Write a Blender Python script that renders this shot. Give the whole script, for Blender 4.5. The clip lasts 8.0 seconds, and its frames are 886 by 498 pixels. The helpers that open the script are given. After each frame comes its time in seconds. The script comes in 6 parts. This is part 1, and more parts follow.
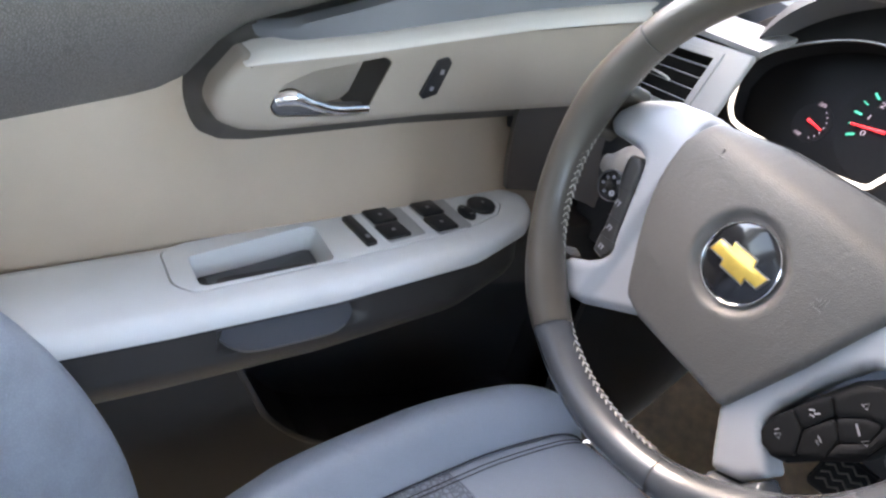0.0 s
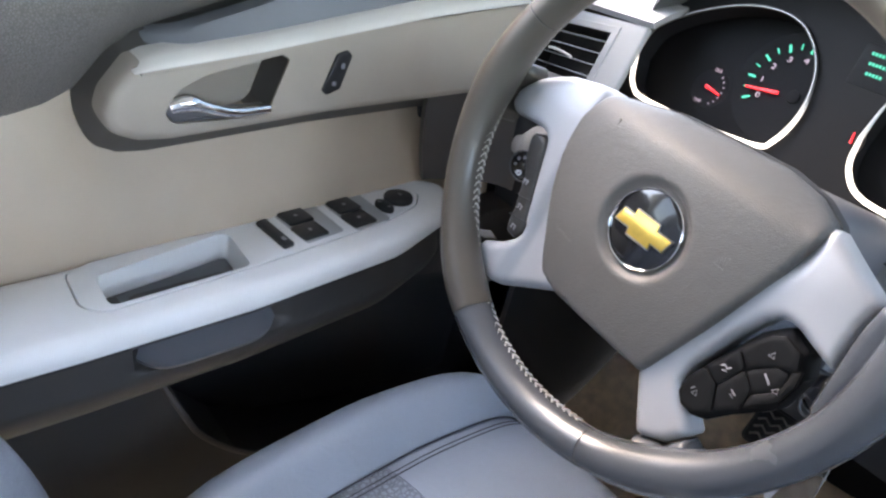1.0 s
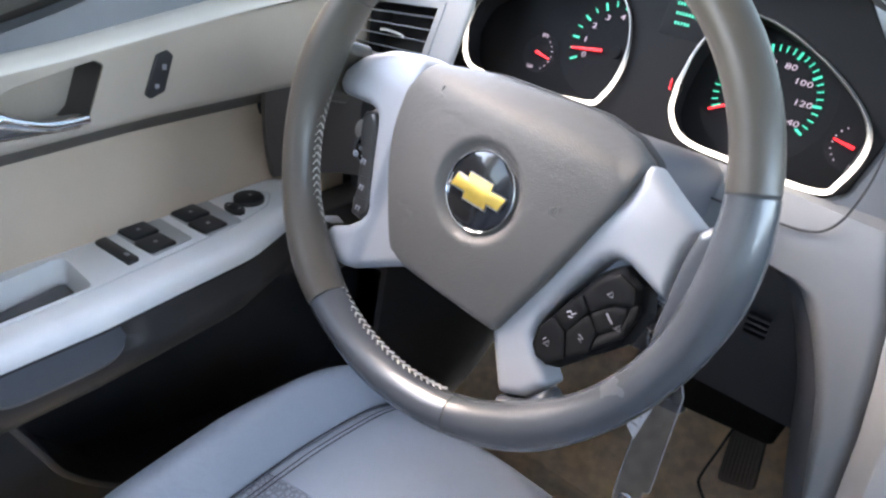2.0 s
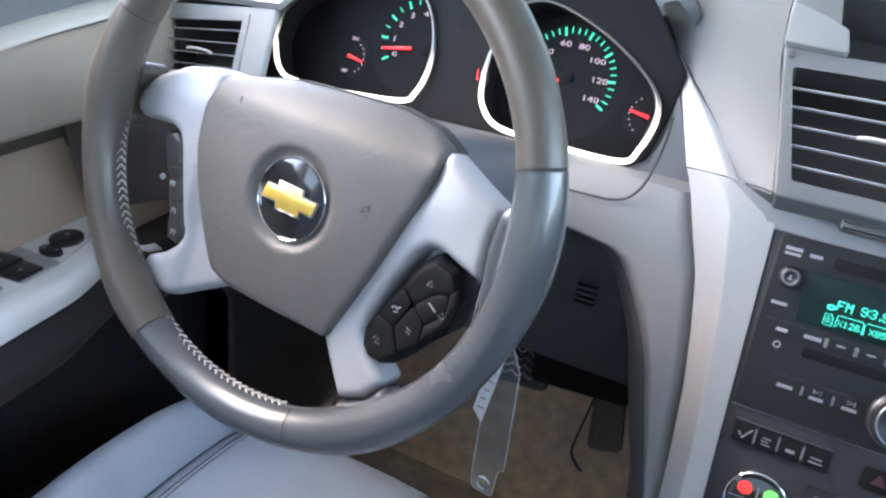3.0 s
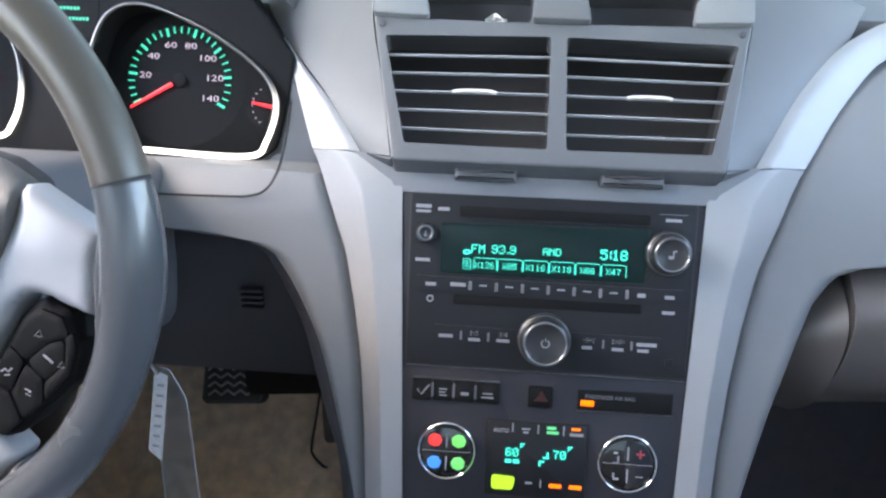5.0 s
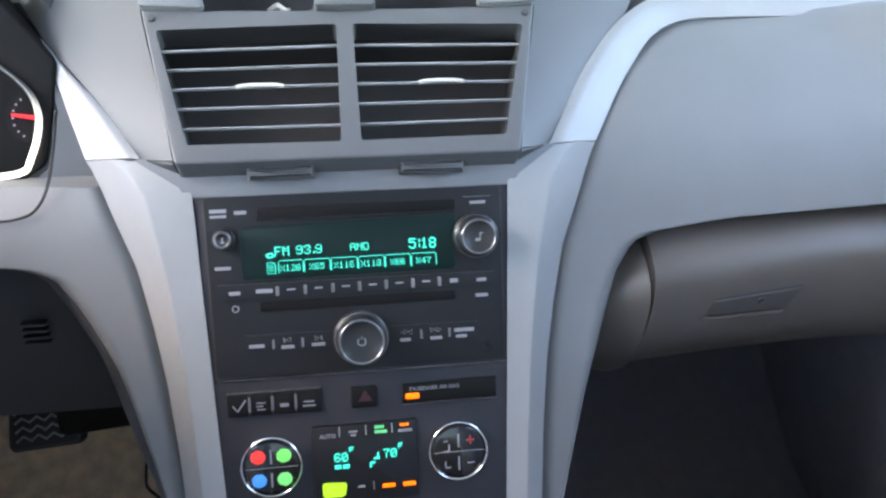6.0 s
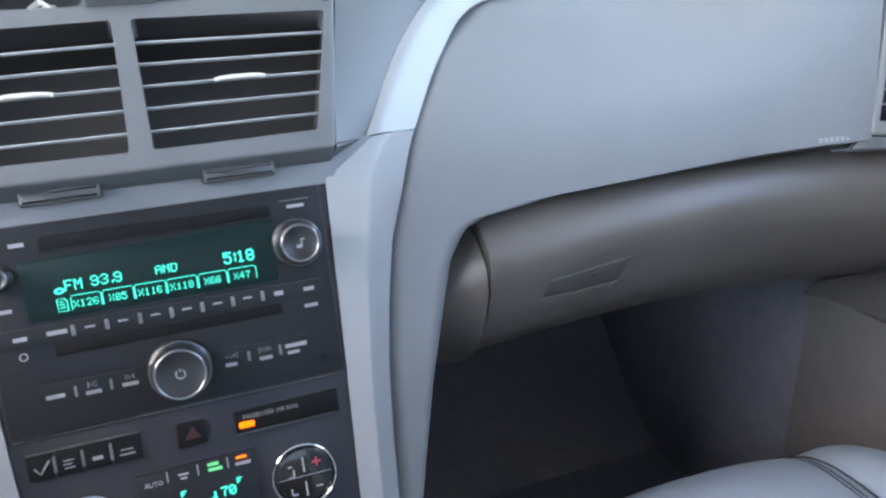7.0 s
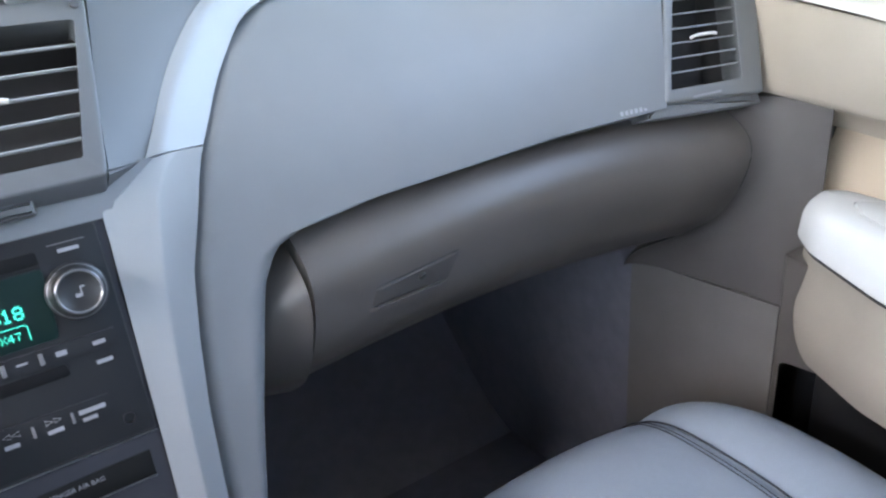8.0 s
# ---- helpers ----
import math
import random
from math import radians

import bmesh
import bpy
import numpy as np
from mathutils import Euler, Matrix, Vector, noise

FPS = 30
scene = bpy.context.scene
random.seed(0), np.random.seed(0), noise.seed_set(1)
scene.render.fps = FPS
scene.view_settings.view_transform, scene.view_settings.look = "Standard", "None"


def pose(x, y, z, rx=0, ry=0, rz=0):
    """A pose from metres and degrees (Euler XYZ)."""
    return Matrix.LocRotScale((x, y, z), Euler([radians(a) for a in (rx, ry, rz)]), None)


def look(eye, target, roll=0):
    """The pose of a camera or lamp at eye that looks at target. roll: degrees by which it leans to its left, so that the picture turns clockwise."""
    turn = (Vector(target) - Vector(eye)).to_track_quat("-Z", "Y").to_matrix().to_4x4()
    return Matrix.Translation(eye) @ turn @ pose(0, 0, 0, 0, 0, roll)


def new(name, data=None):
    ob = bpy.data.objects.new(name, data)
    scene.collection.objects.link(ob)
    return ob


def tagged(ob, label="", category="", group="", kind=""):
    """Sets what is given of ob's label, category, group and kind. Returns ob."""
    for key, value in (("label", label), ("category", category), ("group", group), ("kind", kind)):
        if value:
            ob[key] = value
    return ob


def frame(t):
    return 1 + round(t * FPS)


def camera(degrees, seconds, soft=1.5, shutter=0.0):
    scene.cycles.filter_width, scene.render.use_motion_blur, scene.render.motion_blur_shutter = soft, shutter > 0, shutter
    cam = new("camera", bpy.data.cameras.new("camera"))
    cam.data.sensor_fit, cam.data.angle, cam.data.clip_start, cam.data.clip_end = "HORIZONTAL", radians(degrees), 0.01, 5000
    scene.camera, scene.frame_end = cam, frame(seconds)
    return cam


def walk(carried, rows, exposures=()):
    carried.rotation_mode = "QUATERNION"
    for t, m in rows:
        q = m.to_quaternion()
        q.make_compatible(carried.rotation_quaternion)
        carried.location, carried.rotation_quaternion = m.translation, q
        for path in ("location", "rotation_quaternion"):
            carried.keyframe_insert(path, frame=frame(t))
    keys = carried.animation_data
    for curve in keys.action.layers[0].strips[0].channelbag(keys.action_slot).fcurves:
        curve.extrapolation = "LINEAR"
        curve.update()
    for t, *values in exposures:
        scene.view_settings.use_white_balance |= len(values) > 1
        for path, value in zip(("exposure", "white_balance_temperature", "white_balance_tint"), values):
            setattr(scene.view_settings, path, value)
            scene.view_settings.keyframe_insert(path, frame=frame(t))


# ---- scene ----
from mathutils import geometry

cam = camera(60.2, 8.0, soft=2.4)
PATH = [
    (0, (-0.169, -0.646, 0.92), (-1.503, 0.508, -0.022), 17.7),
    (0.5, (-0.171, -0.64, 0.919), (-1.47, 0.563, -0.012), 16.3),
    (1, (-0.157, -0.627, 0.919), (-1.4, 0.647, 0.008), 14.6),
    (1.5, (-0.142, -0.614, 0.914), (-1.302, 0.753, 0.028), 12.5),
    (2.8, (-0.106, -0.584, 0.908), (-0.953, 1.04, 0.106), 7.9),
    (3, (-0.098, -0.581, 0.91), (-0.892, 1.076, 0.12), 7.1),
    (3.5, (-0.087, -0.573, 0.908), (-0.736, 1.156, 0.14), 5.4),
    (4, (-0.071, -0.564, 0.906), (-0.568, 1.221, 0.153), 3.8),
    (4.5, (-0.053, -0.556, 0.906), (-0.386, 1.271, 0.164), 2.4),
    (6, (-0.008, -0.529, 0.899), (0.244, 1.306, 0.144), -0.2),
    (6.5, (0.005, -0.515, 0.893), (0.452, 1.279, 0.132), -1.0),
    (7, (0.015, -0.498, 0.892), (0.646, 1.23, 0.108), -1.8),
    (7.5, (0.025, -0.477, 0.885), (0.849, 1.164, 0.093), -3.0),
    (8, (0.043, -0.468, 0.881), (1.053, 1.063, 0.08), -4.3),
]
walk(cam, [(t, look(eye, target, roll)) for t, eye, target, roll in PATH], [(0, 4.64, 8500, 15), (1.5, 4.66, 8250, 14), (3, 4.74, 7700, 12), (4.5, 4.70, 7750, 11), (6, 4.58, 7800, 11), (7, 4.70, 7850, 11), (7.5, 4.84, 7950, 11), (8, 4.66, 7800, 11)])

# ---- daylight ----
world = bpy.data.worlds.new("sky")
scene.world = world
world.use_nodes = True
wn = world.node_tree
sky = wn.nodes.new("ShaderNodeTexSky")
sky.sky_type = 'NISHITA'
sky.sun_disc = False
sky.sun_elevation, sky.sun_rotation = radians(48), radians(264)
wn.nodes["Background"].inputs["Strength"].default_value = 0.15
wn.links.new(sky.outputs[0], wn.nodes["Background"].inputs[0])
sun = new("sun", bpy.data.lights.new("sun", 'SUN'))
sun.data.energy, sun.data.angle, sun.data.color = 0.07, radians(35), (1, 0.88, 0.74)
sun.matrix_world = look((-1.0, -0.10, 1.11), (0, 0, 0))


# ---- materials ----
def mat(name, color, rough=0.5, metal=0.0, grain=0.0, size=900.0, stain=0.06, blotch=14.0, coat=0.0, emit=None, power=0.0, kind='NOISE', spec=0.5, depth=0.0006, pits=0.0, crease=0.0):
    m = bpy.data.materials.new(name)
    m.use_nodes = True
    nt = m.node_tree
    b = nt.nodes["Principled BSDF"]
    b.inputs["Roughness"].default_value = rough
    b.inputs["Metallic"].default_value = metal
    b.inputs["Coat Weight"].default_value = coat
    b.inputs["Specular IOR Level"].default_value = spec
    b.inputs["Base Color"].default_value = (*color, 1)
    tc = nt.nodes.new("ShaderNodeTexCoord")
    if stain:
        n = nt.nodes.new("ShaderNodeTexNoise")
        n.inputs["Scale"].default_value, n.inputs["Detail"].default_value = blotch, 5
        nt.links.new(tc.outputs["Object"], n.inputs["Vector"])
        r = nt.nodes.new("ShaderNodeValToRGB")
        r.color_ramp.elements[0].position, r.color_ramp.elements[1].position = 0.3, 0.7
        r.color_ramp.elements[0].color = (*[c * (1 - stain) for c in color], 1)
        r.color_ramp.elements[1].color = (*[min(1, c * (1 + stain)) for c in color], 1)
        nt.links.new(n.outputs[0], r.inputs[0])
        nt.links.new(r.outputs[0], b.inputs["Base Color"])
        mr = nt.nodes.new("ShaderNodeMapRange")
        mr.inputs[3].default_value, mr.inputs[4].default_value = max(0.02, rough - 0.07), min(1, rough + 0.07)
        nt.links.new(n.outputs[0], mr.inputs[0])
        nt.links.new(mr.outputs[0], b.inputs["Roughness"])
    if grain:
        # pits of the grain are darkened in colour, as painted shading
        if kind == 'NOISE':
            g = nt.nodes.new("ShaderNodeTexNoise")
            g.inputs["Detail"].default_value = 3
        else:
            g = nt.nodes.new("ShaderNodeTexVoronoi")
            g.feature = 'DISTANCE_TO_EDGE'
        g.inputs["Scale"].default_value = size
        nt.links.new(tc.outputs["Object"], g.inputs["Vector"])
        bp = nt.nodes.new("ShaderNodeBump")
        bp.inputs["Strength"].default_value, bp.inputs["Distance"].default_value = grain, depth
        nt.links.new(g.outputs[0], bp.inputs["Height"])
        nt.links.new(bp.outputs[0], b.inputs["Normal"])
        if crease:
            fold, wide = nt.nodes.new("ShaderNodeTexNoise"), nt.nodes.new("ShaderNodeBump")
            fold.inputs["Scale"].default_value, fold.inputs["Detail"].default_value, fold.inputs["Distortion"].default_value = 26, 4, 1.6
            wide.inputs["Strength"].default_value, wide.inputs["Distance"].default_value = crease, 0.004
            nt.links.new(tc.outputs["Object"], fold.inputs["Vector"])
            nt.links.new(fold.outputs[0], wide.inputs["Height"])
            nt.links.new(wide.outputs[0], bp.inputs["Normal"])
        if pits and stain:
            pit_shade = nt.nodes.new("ShaderNodeMapRange")
            for k, v in enumerate((0.0, 0.25, 1 - pits, 1.0)):
                pit_shade.inputs[1 + k].default_value = v
            mix = nt.nodes.new("ShaderNodeMix")
            mix.data_type, mix.blend_type = 'RGBA', 'MULTIPLY'
            mix.inputs[0].default_value = 1.0
            nt.links.new(g.outputs[0], pit_shade.inputs[0])
            nt.links.new(r.outputs[0], mix.inputs[6])
            nt.links.new(pit_shade.outputs[0], mix.inputs[7])
            nt.links.new(mix.outputs[2], b.inputs["Base Color"])
    if emit:
        b.inputs["Emission Color"].default_value = (*emit, 1)
        b.inputs["Emission Strength"].default_value = power
    return m


DASH = mat("dash_grey_plastic", (0.168, 0.173, 0.182), 0.55, grain=0.25, size=1400, stain=0.04)
# Lighter copy of the dash plastic, for daylight on the driver's end vent.
LITDASH = mat("lit_dash_plastic", (0.30, 0.295, 0.29), 0.5, grain=0.2, size=1400, stain=0.04)
VENTGREY = mat("vent_surround_plastic", (0.102, 0.105, 0.112), 0.5, grain=0.2, size=1400, stain=0.05)
BAND = mat("grey_band_plastic", (0.175, 0.18, 0.195), 0.5, grain=0.2, size=1400, stain=0.05)
STACKGREY = mat("console_panel_plastic", (0.032, 0.032, 0.039), 0.6, spec=0.2, grain=0.2, size=1500, stain=0.08)
SILVER = mat("satin_silver_paint", (0.31, 0.312, 0.318), 0.52, metal=0.2, stain=0.04)
SPOKE = mat("bright_satin_spoke_paint", (0.35, 0.36, 0.38), 0.5, metal=0.3, stain=0.03)
BEIGE = mat("beige_vinyl", (0.50, 0.395, 0.30), 0.55, grain=0.35, size=900, stain=0.05)
BEZEL = mat("door_bezel_plastic", (0.36, 0.305, 0.255), 0.5, grain=0.3, size=1500, stain=0.05)
ARMREST = mat("armrest_plastic", (0.70, 0.695, 0.685), 0.5, grain=0.2, size=1300, stain=0.05)
CRADLE = mat("grey_switch_cradle", (0.34, 0.335, 0.33), 0.5, stain=0.05)
UPPER = mat("dark_door_top", (0.19, 0.172, 0.158), 0.6, grain=1.0, size=420, stain=0.08, kind='VORONOI', depth=0.0012, pits=0.35)
# Door trim toned dark to stand for shade.
TRIMSHADE = mat("shade_toned_door_trim", (0.085, 0.075, 0.067), 0.6, grain=0.4, size=900, stain=0.08)
# Darker copy of the door plastic; shade is put into the colour.
DOORSHADE = mat("shaded_door_plastic", (0.040, 0.036, 0.034), 0.46, grain=0.3, size=1100, stain=0.08)
# Bluish tone puts the sky's reflection into the cup's colour.
CUP = mat("sky_toned_grab_cup_plastic", (0.11, 0.115, 0.13), 0.4, stain=0.05)
ENDCAP = mat("matt_taupe_plastic", (0.105, 0.094, 0.092), 0.65, grain=0.3, size=1100, stain=0.08, spec=0.3)
TAUPE = mat("taupe_plastic", (0.092, 0.080, 0.074), 0.38, grain=0.3, size=1100, stain=0.08)
SLAT = mat("vent_slat_plastic", (0.30, 0.305, 0.315), 0.45, stain=0.05)
PASSARM = mat("warm_taupe_armrest_plastic", (0.36, 0.31, 0.26), 0.5, grain=0.3, size=1100, stain=0.06)
ARMBODY = mat("taupe_armrest_plastic", (0.24, 0.22, 0.20), 0.5, grain=0.3, size=1100, stain=0.06)
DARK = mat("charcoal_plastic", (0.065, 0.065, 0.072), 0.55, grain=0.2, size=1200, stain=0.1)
BLACK = mat("black_plastic", (0.018, 0.018, 0.020), 0.4, stain=0.1)
GLOSSBLACK = mat("gloss_black", (0.008, 0.008, 0.01), 0.12, stain=0.1, coat=0.5)
DOORSTRIP = mat("pale_satin_door_paint", (0.64, 0.60, 0.55), 0.45, metal=0.0, stain=0.04)
# Glossier lower rim, its base tinted blue for the sky's sheen.
RIMLOW = mat("polished_sky_tinted_leather", (0.054, 0.060, 0.069), 0.25, grain=0.15, size=1100, stain=0.04, blotch=14, kind='VORONOI', coat=0.3)
SHROUD = mat("column_shroud_plastic", (0.085, 0.09, 0.102), 0.5, grain=0.3, size=900, stain=0.06)
COLUMNKEY = mat("worn_dark_key_plastic", (0.030, 0.028, 0.027), 0.38, stain=0.1)
KNEE = mat("dark_knee_plastic", (0.027, 0.027, 0.031), 0.6, grain=0.2, size=1200, stain=0.1)
BUTTON = mat("matt_black_button", (0.006, 0.006, 0.0065), 0.6, stain=0.1, spec=0.2)
RADIO = mat("radio_face_plastic", (0.0130, 0.0135, 0.0165), 0.5, stain=0.1, spec=0.25)
TICKGREY = mat("grey_key_tick", (0.14, 0.14, 0.15), 0.5, stain=0.05)
# Pale tone paints the glints on the worn ribs.
WORNRIB = mat("glinting_rubber_rib", (0.30, 0.29, 0.28), 0.3, stain=0.3, blotch=90)
RUBBER = mat("taupe_pedal_rubber", (0.135, 0.118, 0.110), 0.6, stain=0.1)
# Lightened taupe; the door window's light is put into the colour.
KICK = mat("lit_taupe_kick_plastic", (0.175, 0.162, 0.155), 0.5, grain=0.3, size=1100, stain=0.08)
# Dark tone stands in for the shade of the uncarved latch recess.
LATCH = mat("shade_toned_latch_plastic", (0.060, 0.054, 0.052), 0.5, grain=0.2, size=1100, stain=0.06)
DUCT = mat("dark_duct_plastic", (0.020, 0.018, 0.019), 0.6, stain=0.1)
CLIP = mat("grey_clip_plastic", (0.075, 0.075, 0.08), 0.35, stain=0.05)
DULLMETAL = mat("dull_dark_metal", (0.20, 0.20, 0.21), 0.3, metal=0.8, stain=0.05)
DIALBLACK = mat("matt_dial_black", (0.0045, 0.0045, 0.0055), 0.7, stain=0.1, spec=0.2)
RIM = mat("worn_grey_leather", (0.060, 0.053, 0.045), 0.32, grain=0.3, size=1100, stain=0.06, blotch=9, kind='VORONOI', coat=0.14)
PAD = mat("airbag_cover_plastic", (0.085, 0.081, 0.078), 0.46, grain=0.6, size=680, depth=0.0006, stain=0.06, kind='VORONOI', crease=0.16)
RINGCHROME = mat("satin_chrome", (0.50, 0.50, 0.50), 0.28, metal=1.0, stain=0.03)
CHROME = mat("chrome", (0.85, 0.85, 0.86), 0.08, metal=1.0, stain=0.03)
GOLD = mat("gold_enamel", (0.75, 0.52, 0.12), 0.3, metal=0.6, stain=0.12, blotch=120, coat=0.5)
SEAT = mat("grey_seat_leather", (0.245, 0.278, 0.320), 0.45, grain=0.22, size=520, stain=0.06, blotch=9, kind='VORONOI', pits=0.06, crease=0.22)
WORN = mat("worn_seat_leather", (0.27, 0.300, 0.340), 0.48, grain=0.5, size=420, stain=0.12, blotch=30, kind='VORONOI', pits=0.10, crease=0.6)
INSERT = mat("perforated_seat_insert", (0.21, 0.235, 0.275), 0.6, grain=0.9, size=190, stain=0.15, blotch=200, kind='VORONOI', pits=0.5, depth=0.0015)
THREAD = mat("pale_thread", (0.45, 0.43, 0.40), 0.7, stain=0.1)
# Shaded copy of the tan carpet, for the passenger's footwell.
SHADECARPET = mat("shaded_footwell_carpet", (0.21, 0.205, 0.24), 0.95, grain=1.0, size=500, stain=0.08, blotch=40)
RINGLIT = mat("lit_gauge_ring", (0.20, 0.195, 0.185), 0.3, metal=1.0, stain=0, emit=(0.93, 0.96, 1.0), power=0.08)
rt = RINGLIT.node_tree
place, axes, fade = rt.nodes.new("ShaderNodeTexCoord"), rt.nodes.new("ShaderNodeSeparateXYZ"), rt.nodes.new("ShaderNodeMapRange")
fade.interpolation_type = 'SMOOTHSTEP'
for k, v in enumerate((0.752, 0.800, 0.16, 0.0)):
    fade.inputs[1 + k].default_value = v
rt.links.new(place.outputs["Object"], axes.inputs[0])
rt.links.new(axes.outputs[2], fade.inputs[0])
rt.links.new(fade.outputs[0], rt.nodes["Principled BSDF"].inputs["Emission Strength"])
CARPET = mat("tan_carpet", (0.80, 0.655, 0.51), 0.95, grain=1.0, size=500, stain=0.2, blotch=40)
GAP = mat("shut_line_shadow_gap", (0.03, 0.03, 0.032), 0.8, stain=0.05)
PAPER = mat("white_card", (0.62, 0.62, 0.63), 0.6, stain=0.12, blotch=300)
PRINT = mat("white_print", (0.27, 0.27, 0.29), 0.6, stain=0.04)
HEADLINER = mat("headliner_cloth", (0.68, 0.66, 0.63), 0.95, grain=0.5, size=700, stain=0.05)
GREENLIT = mat("teal_display_light", (0.0, 0.1, 0.08), 0.5, stain=0, emit=(0.0, 0.74, 0.64), power=0.09)
TICK = mat("teal_gauge_light", (0.0, 0.1, 0.07), 0.5, stain=0, emit=(0.0, 0.7, 0.48), power=0.06)
LILAC = mat("lilac_gauge_light", (0.1, 0.1, 0.1), 0.5, stain=0, emit=(0.60, 0.5, 0.74), power=0.042)
REDLIT = mat("red_needle_light", (0.2, 0.0, 0.0), 0.4, stain=0, emit=(1.0, 0.03, 0.05), power=0.10)
AMBER = mat("amber_lamp", (0.3, 0.1, 0.0), 0.4, stain=0, emit=(1.0, 0.125, 0.002), power=0.12)
# Faint even emission stands in for the bloom round the lit lettering.
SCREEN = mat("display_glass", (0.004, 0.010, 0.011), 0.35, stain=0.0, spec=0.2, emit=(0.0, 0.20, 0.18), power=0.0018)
def glassy(name, tint, gloss, rough):
    """Thin see-through sheet with a little shine."""
    m = bpy.data.materials.new(name)
    m.use_nodes = True
    gt = m.node_tree
    see, shine, mixer = gt.nodes.new("ShaderNodeBsdfTransparent"), gt.nodes.new("ShaderNodeBsdfGlossy"), gt.nodes.new("ShaderNodeMixShader")
    see.inputs[0].default_value = (*tint, 1)
    shine.inputs["Roughness"].default_value = rough
    mixer.inputs[0].default_value = gloss
    gt.links.new(see.outputs[0], mixer.inputs[1])
    gt.links.new(shine.outputs[0], mixer.inputs[2])
    gt.links.new(mixer.outputs[0], gt.nodes["Material Output"].inputs[0])
    return m


CLEAR = glassy("clear_plastic", (0.80, 0.82, 0.82), 0.08, 0.15)
# Tints of the unseen panes are set to balance light in the cabin.
TINT = glassy("tinted_rear_glass", (0.42, 0.43, 0.43), 0.06, 0.03)
PRIVACY = glassy("tinted_side_glass", (0.62, 0.63, 0.63), 0.06, 0.03)
WINDSCREEN = glassy("tinted_windscreen_glass", (0.40, 0.42, 0.41), 0.06, 0.03)


# ---- shaping tools ----
def basis(o, x, y):
    o, x, y = Vector(o), Vector(x).normalized(), Vector(y)
    y = (y - x * y.dot(x)).normalized()
    n = x.cross(y)
    return Matrix(((x.x, y.x, n.x, o.x), (x.y, y.y, n.y, o.y), (x.z, y.z, n.z, o.z), (0, 0, 0, 1)))


def sharpen(bm, deg=38):
    for f in bm.faces:
        f.smooth = True
    lim = radians(deg)
    for e in bm.edges:
        e.smooth = len(e.link_faces) == 2 and e.calc_face_angle(0) < lim


def thing(name, at, label, category, group="", kind=""):
    e = new(name)
    e.empty_display_size = 0.05
    e.location = at
    return tagged(e, label, category, group, kind)


def part(name, bm, material, parent=None, label="", m=None, deg=38):
    """One mesh object, in world metres, or in the pose m, under a thing or a part."""
    if isinstance(bm, bpy.types.Mesh):
        me = bm
    else:
        bmesh.ops.recalc_face_normals(bm, faces=bm.faces)
        sharpen(bm, deg)
        me = bpy.data.meshes.new(name)
        bm.to_mesh(me)
        bm.free()
        me.materials.append(material)
    ob = new(name, me)
    if m is not None:
        ob.matrix_basis = m
    if parent is not None:
        ob.parent = parent
        if parent.type == 'EMPTY':
            ob.matrix_parent_inverse = Matrix.Translation(-Vector(parent.location))
        else:
            ob.matrix_parent_inverse = parent.matrix_basis.inverted()
    if label:
        ob["label"] = label
    return ob


def rounded(poly, r, seg=5):
    """The polygon's corners rounded; r: one radius or one for each corner."""
    out, n = [], len(poly)
    for i in range(n):
        p, a, b = Vector(poly[i]), Vector(poly[i - 1]), Vector(poly[(i + 1) % n])
        ri = r[i] if isinstance(r, (list, tuple)) else r
        u, v = a - p, b - p
        ang = u.angle(v)
        if ri <= 0 or ang > 3.1:
            out.append(p)
            continue
        d = min(ri / math.tan(ang / 2), u.length * 0.48, v.length * 0.48)
        s, e = p + u.normalized() * d, p + v.normalized() * d
        for k in range(seg + 1):
            t = k / seg
            out.append(s * (1 - t) ** 2 + p * 2 * t * (1 - t) + e * t * t)
    return out


def rect(x0, y0, x1, y1):
    return [(x0, y0), (x1, y0), (x1, y1), (x0, y1)]


def disc(cx, cy, rx, ry=None, n=40):
    ry = ry or rx
    return [Vector((cx + rx * math.cos(2 * math.pi * k / n), cy + ry * math.sin(2 * math.pi * k / n))) for k in range(n)]


def grow(poly, d):
    """The outline moved outwards by d (counter-clockwise outlines)."""
    out, n = [], len(poly)
    for i in range(n):
        p, a, b = Vector(poly[i]), Vector(poly[i - 1]), Vector(poly[(i + 1) % n])
        t = (b - a)
        t = t.normalized() if t.length > 1e-9 else Vector((1, 0))
        out.append(p + Vector((t.y, -t.x)) * d)
    return out


def ccw(poly):
    s = sum(poly[i - 1][0] * poly[i][1] - poly[i][0] * poly[i - 1][1] for i in range(len(poly)))
    return [Vector(p) for p in (poly if s > 0 else poly[::-1])]


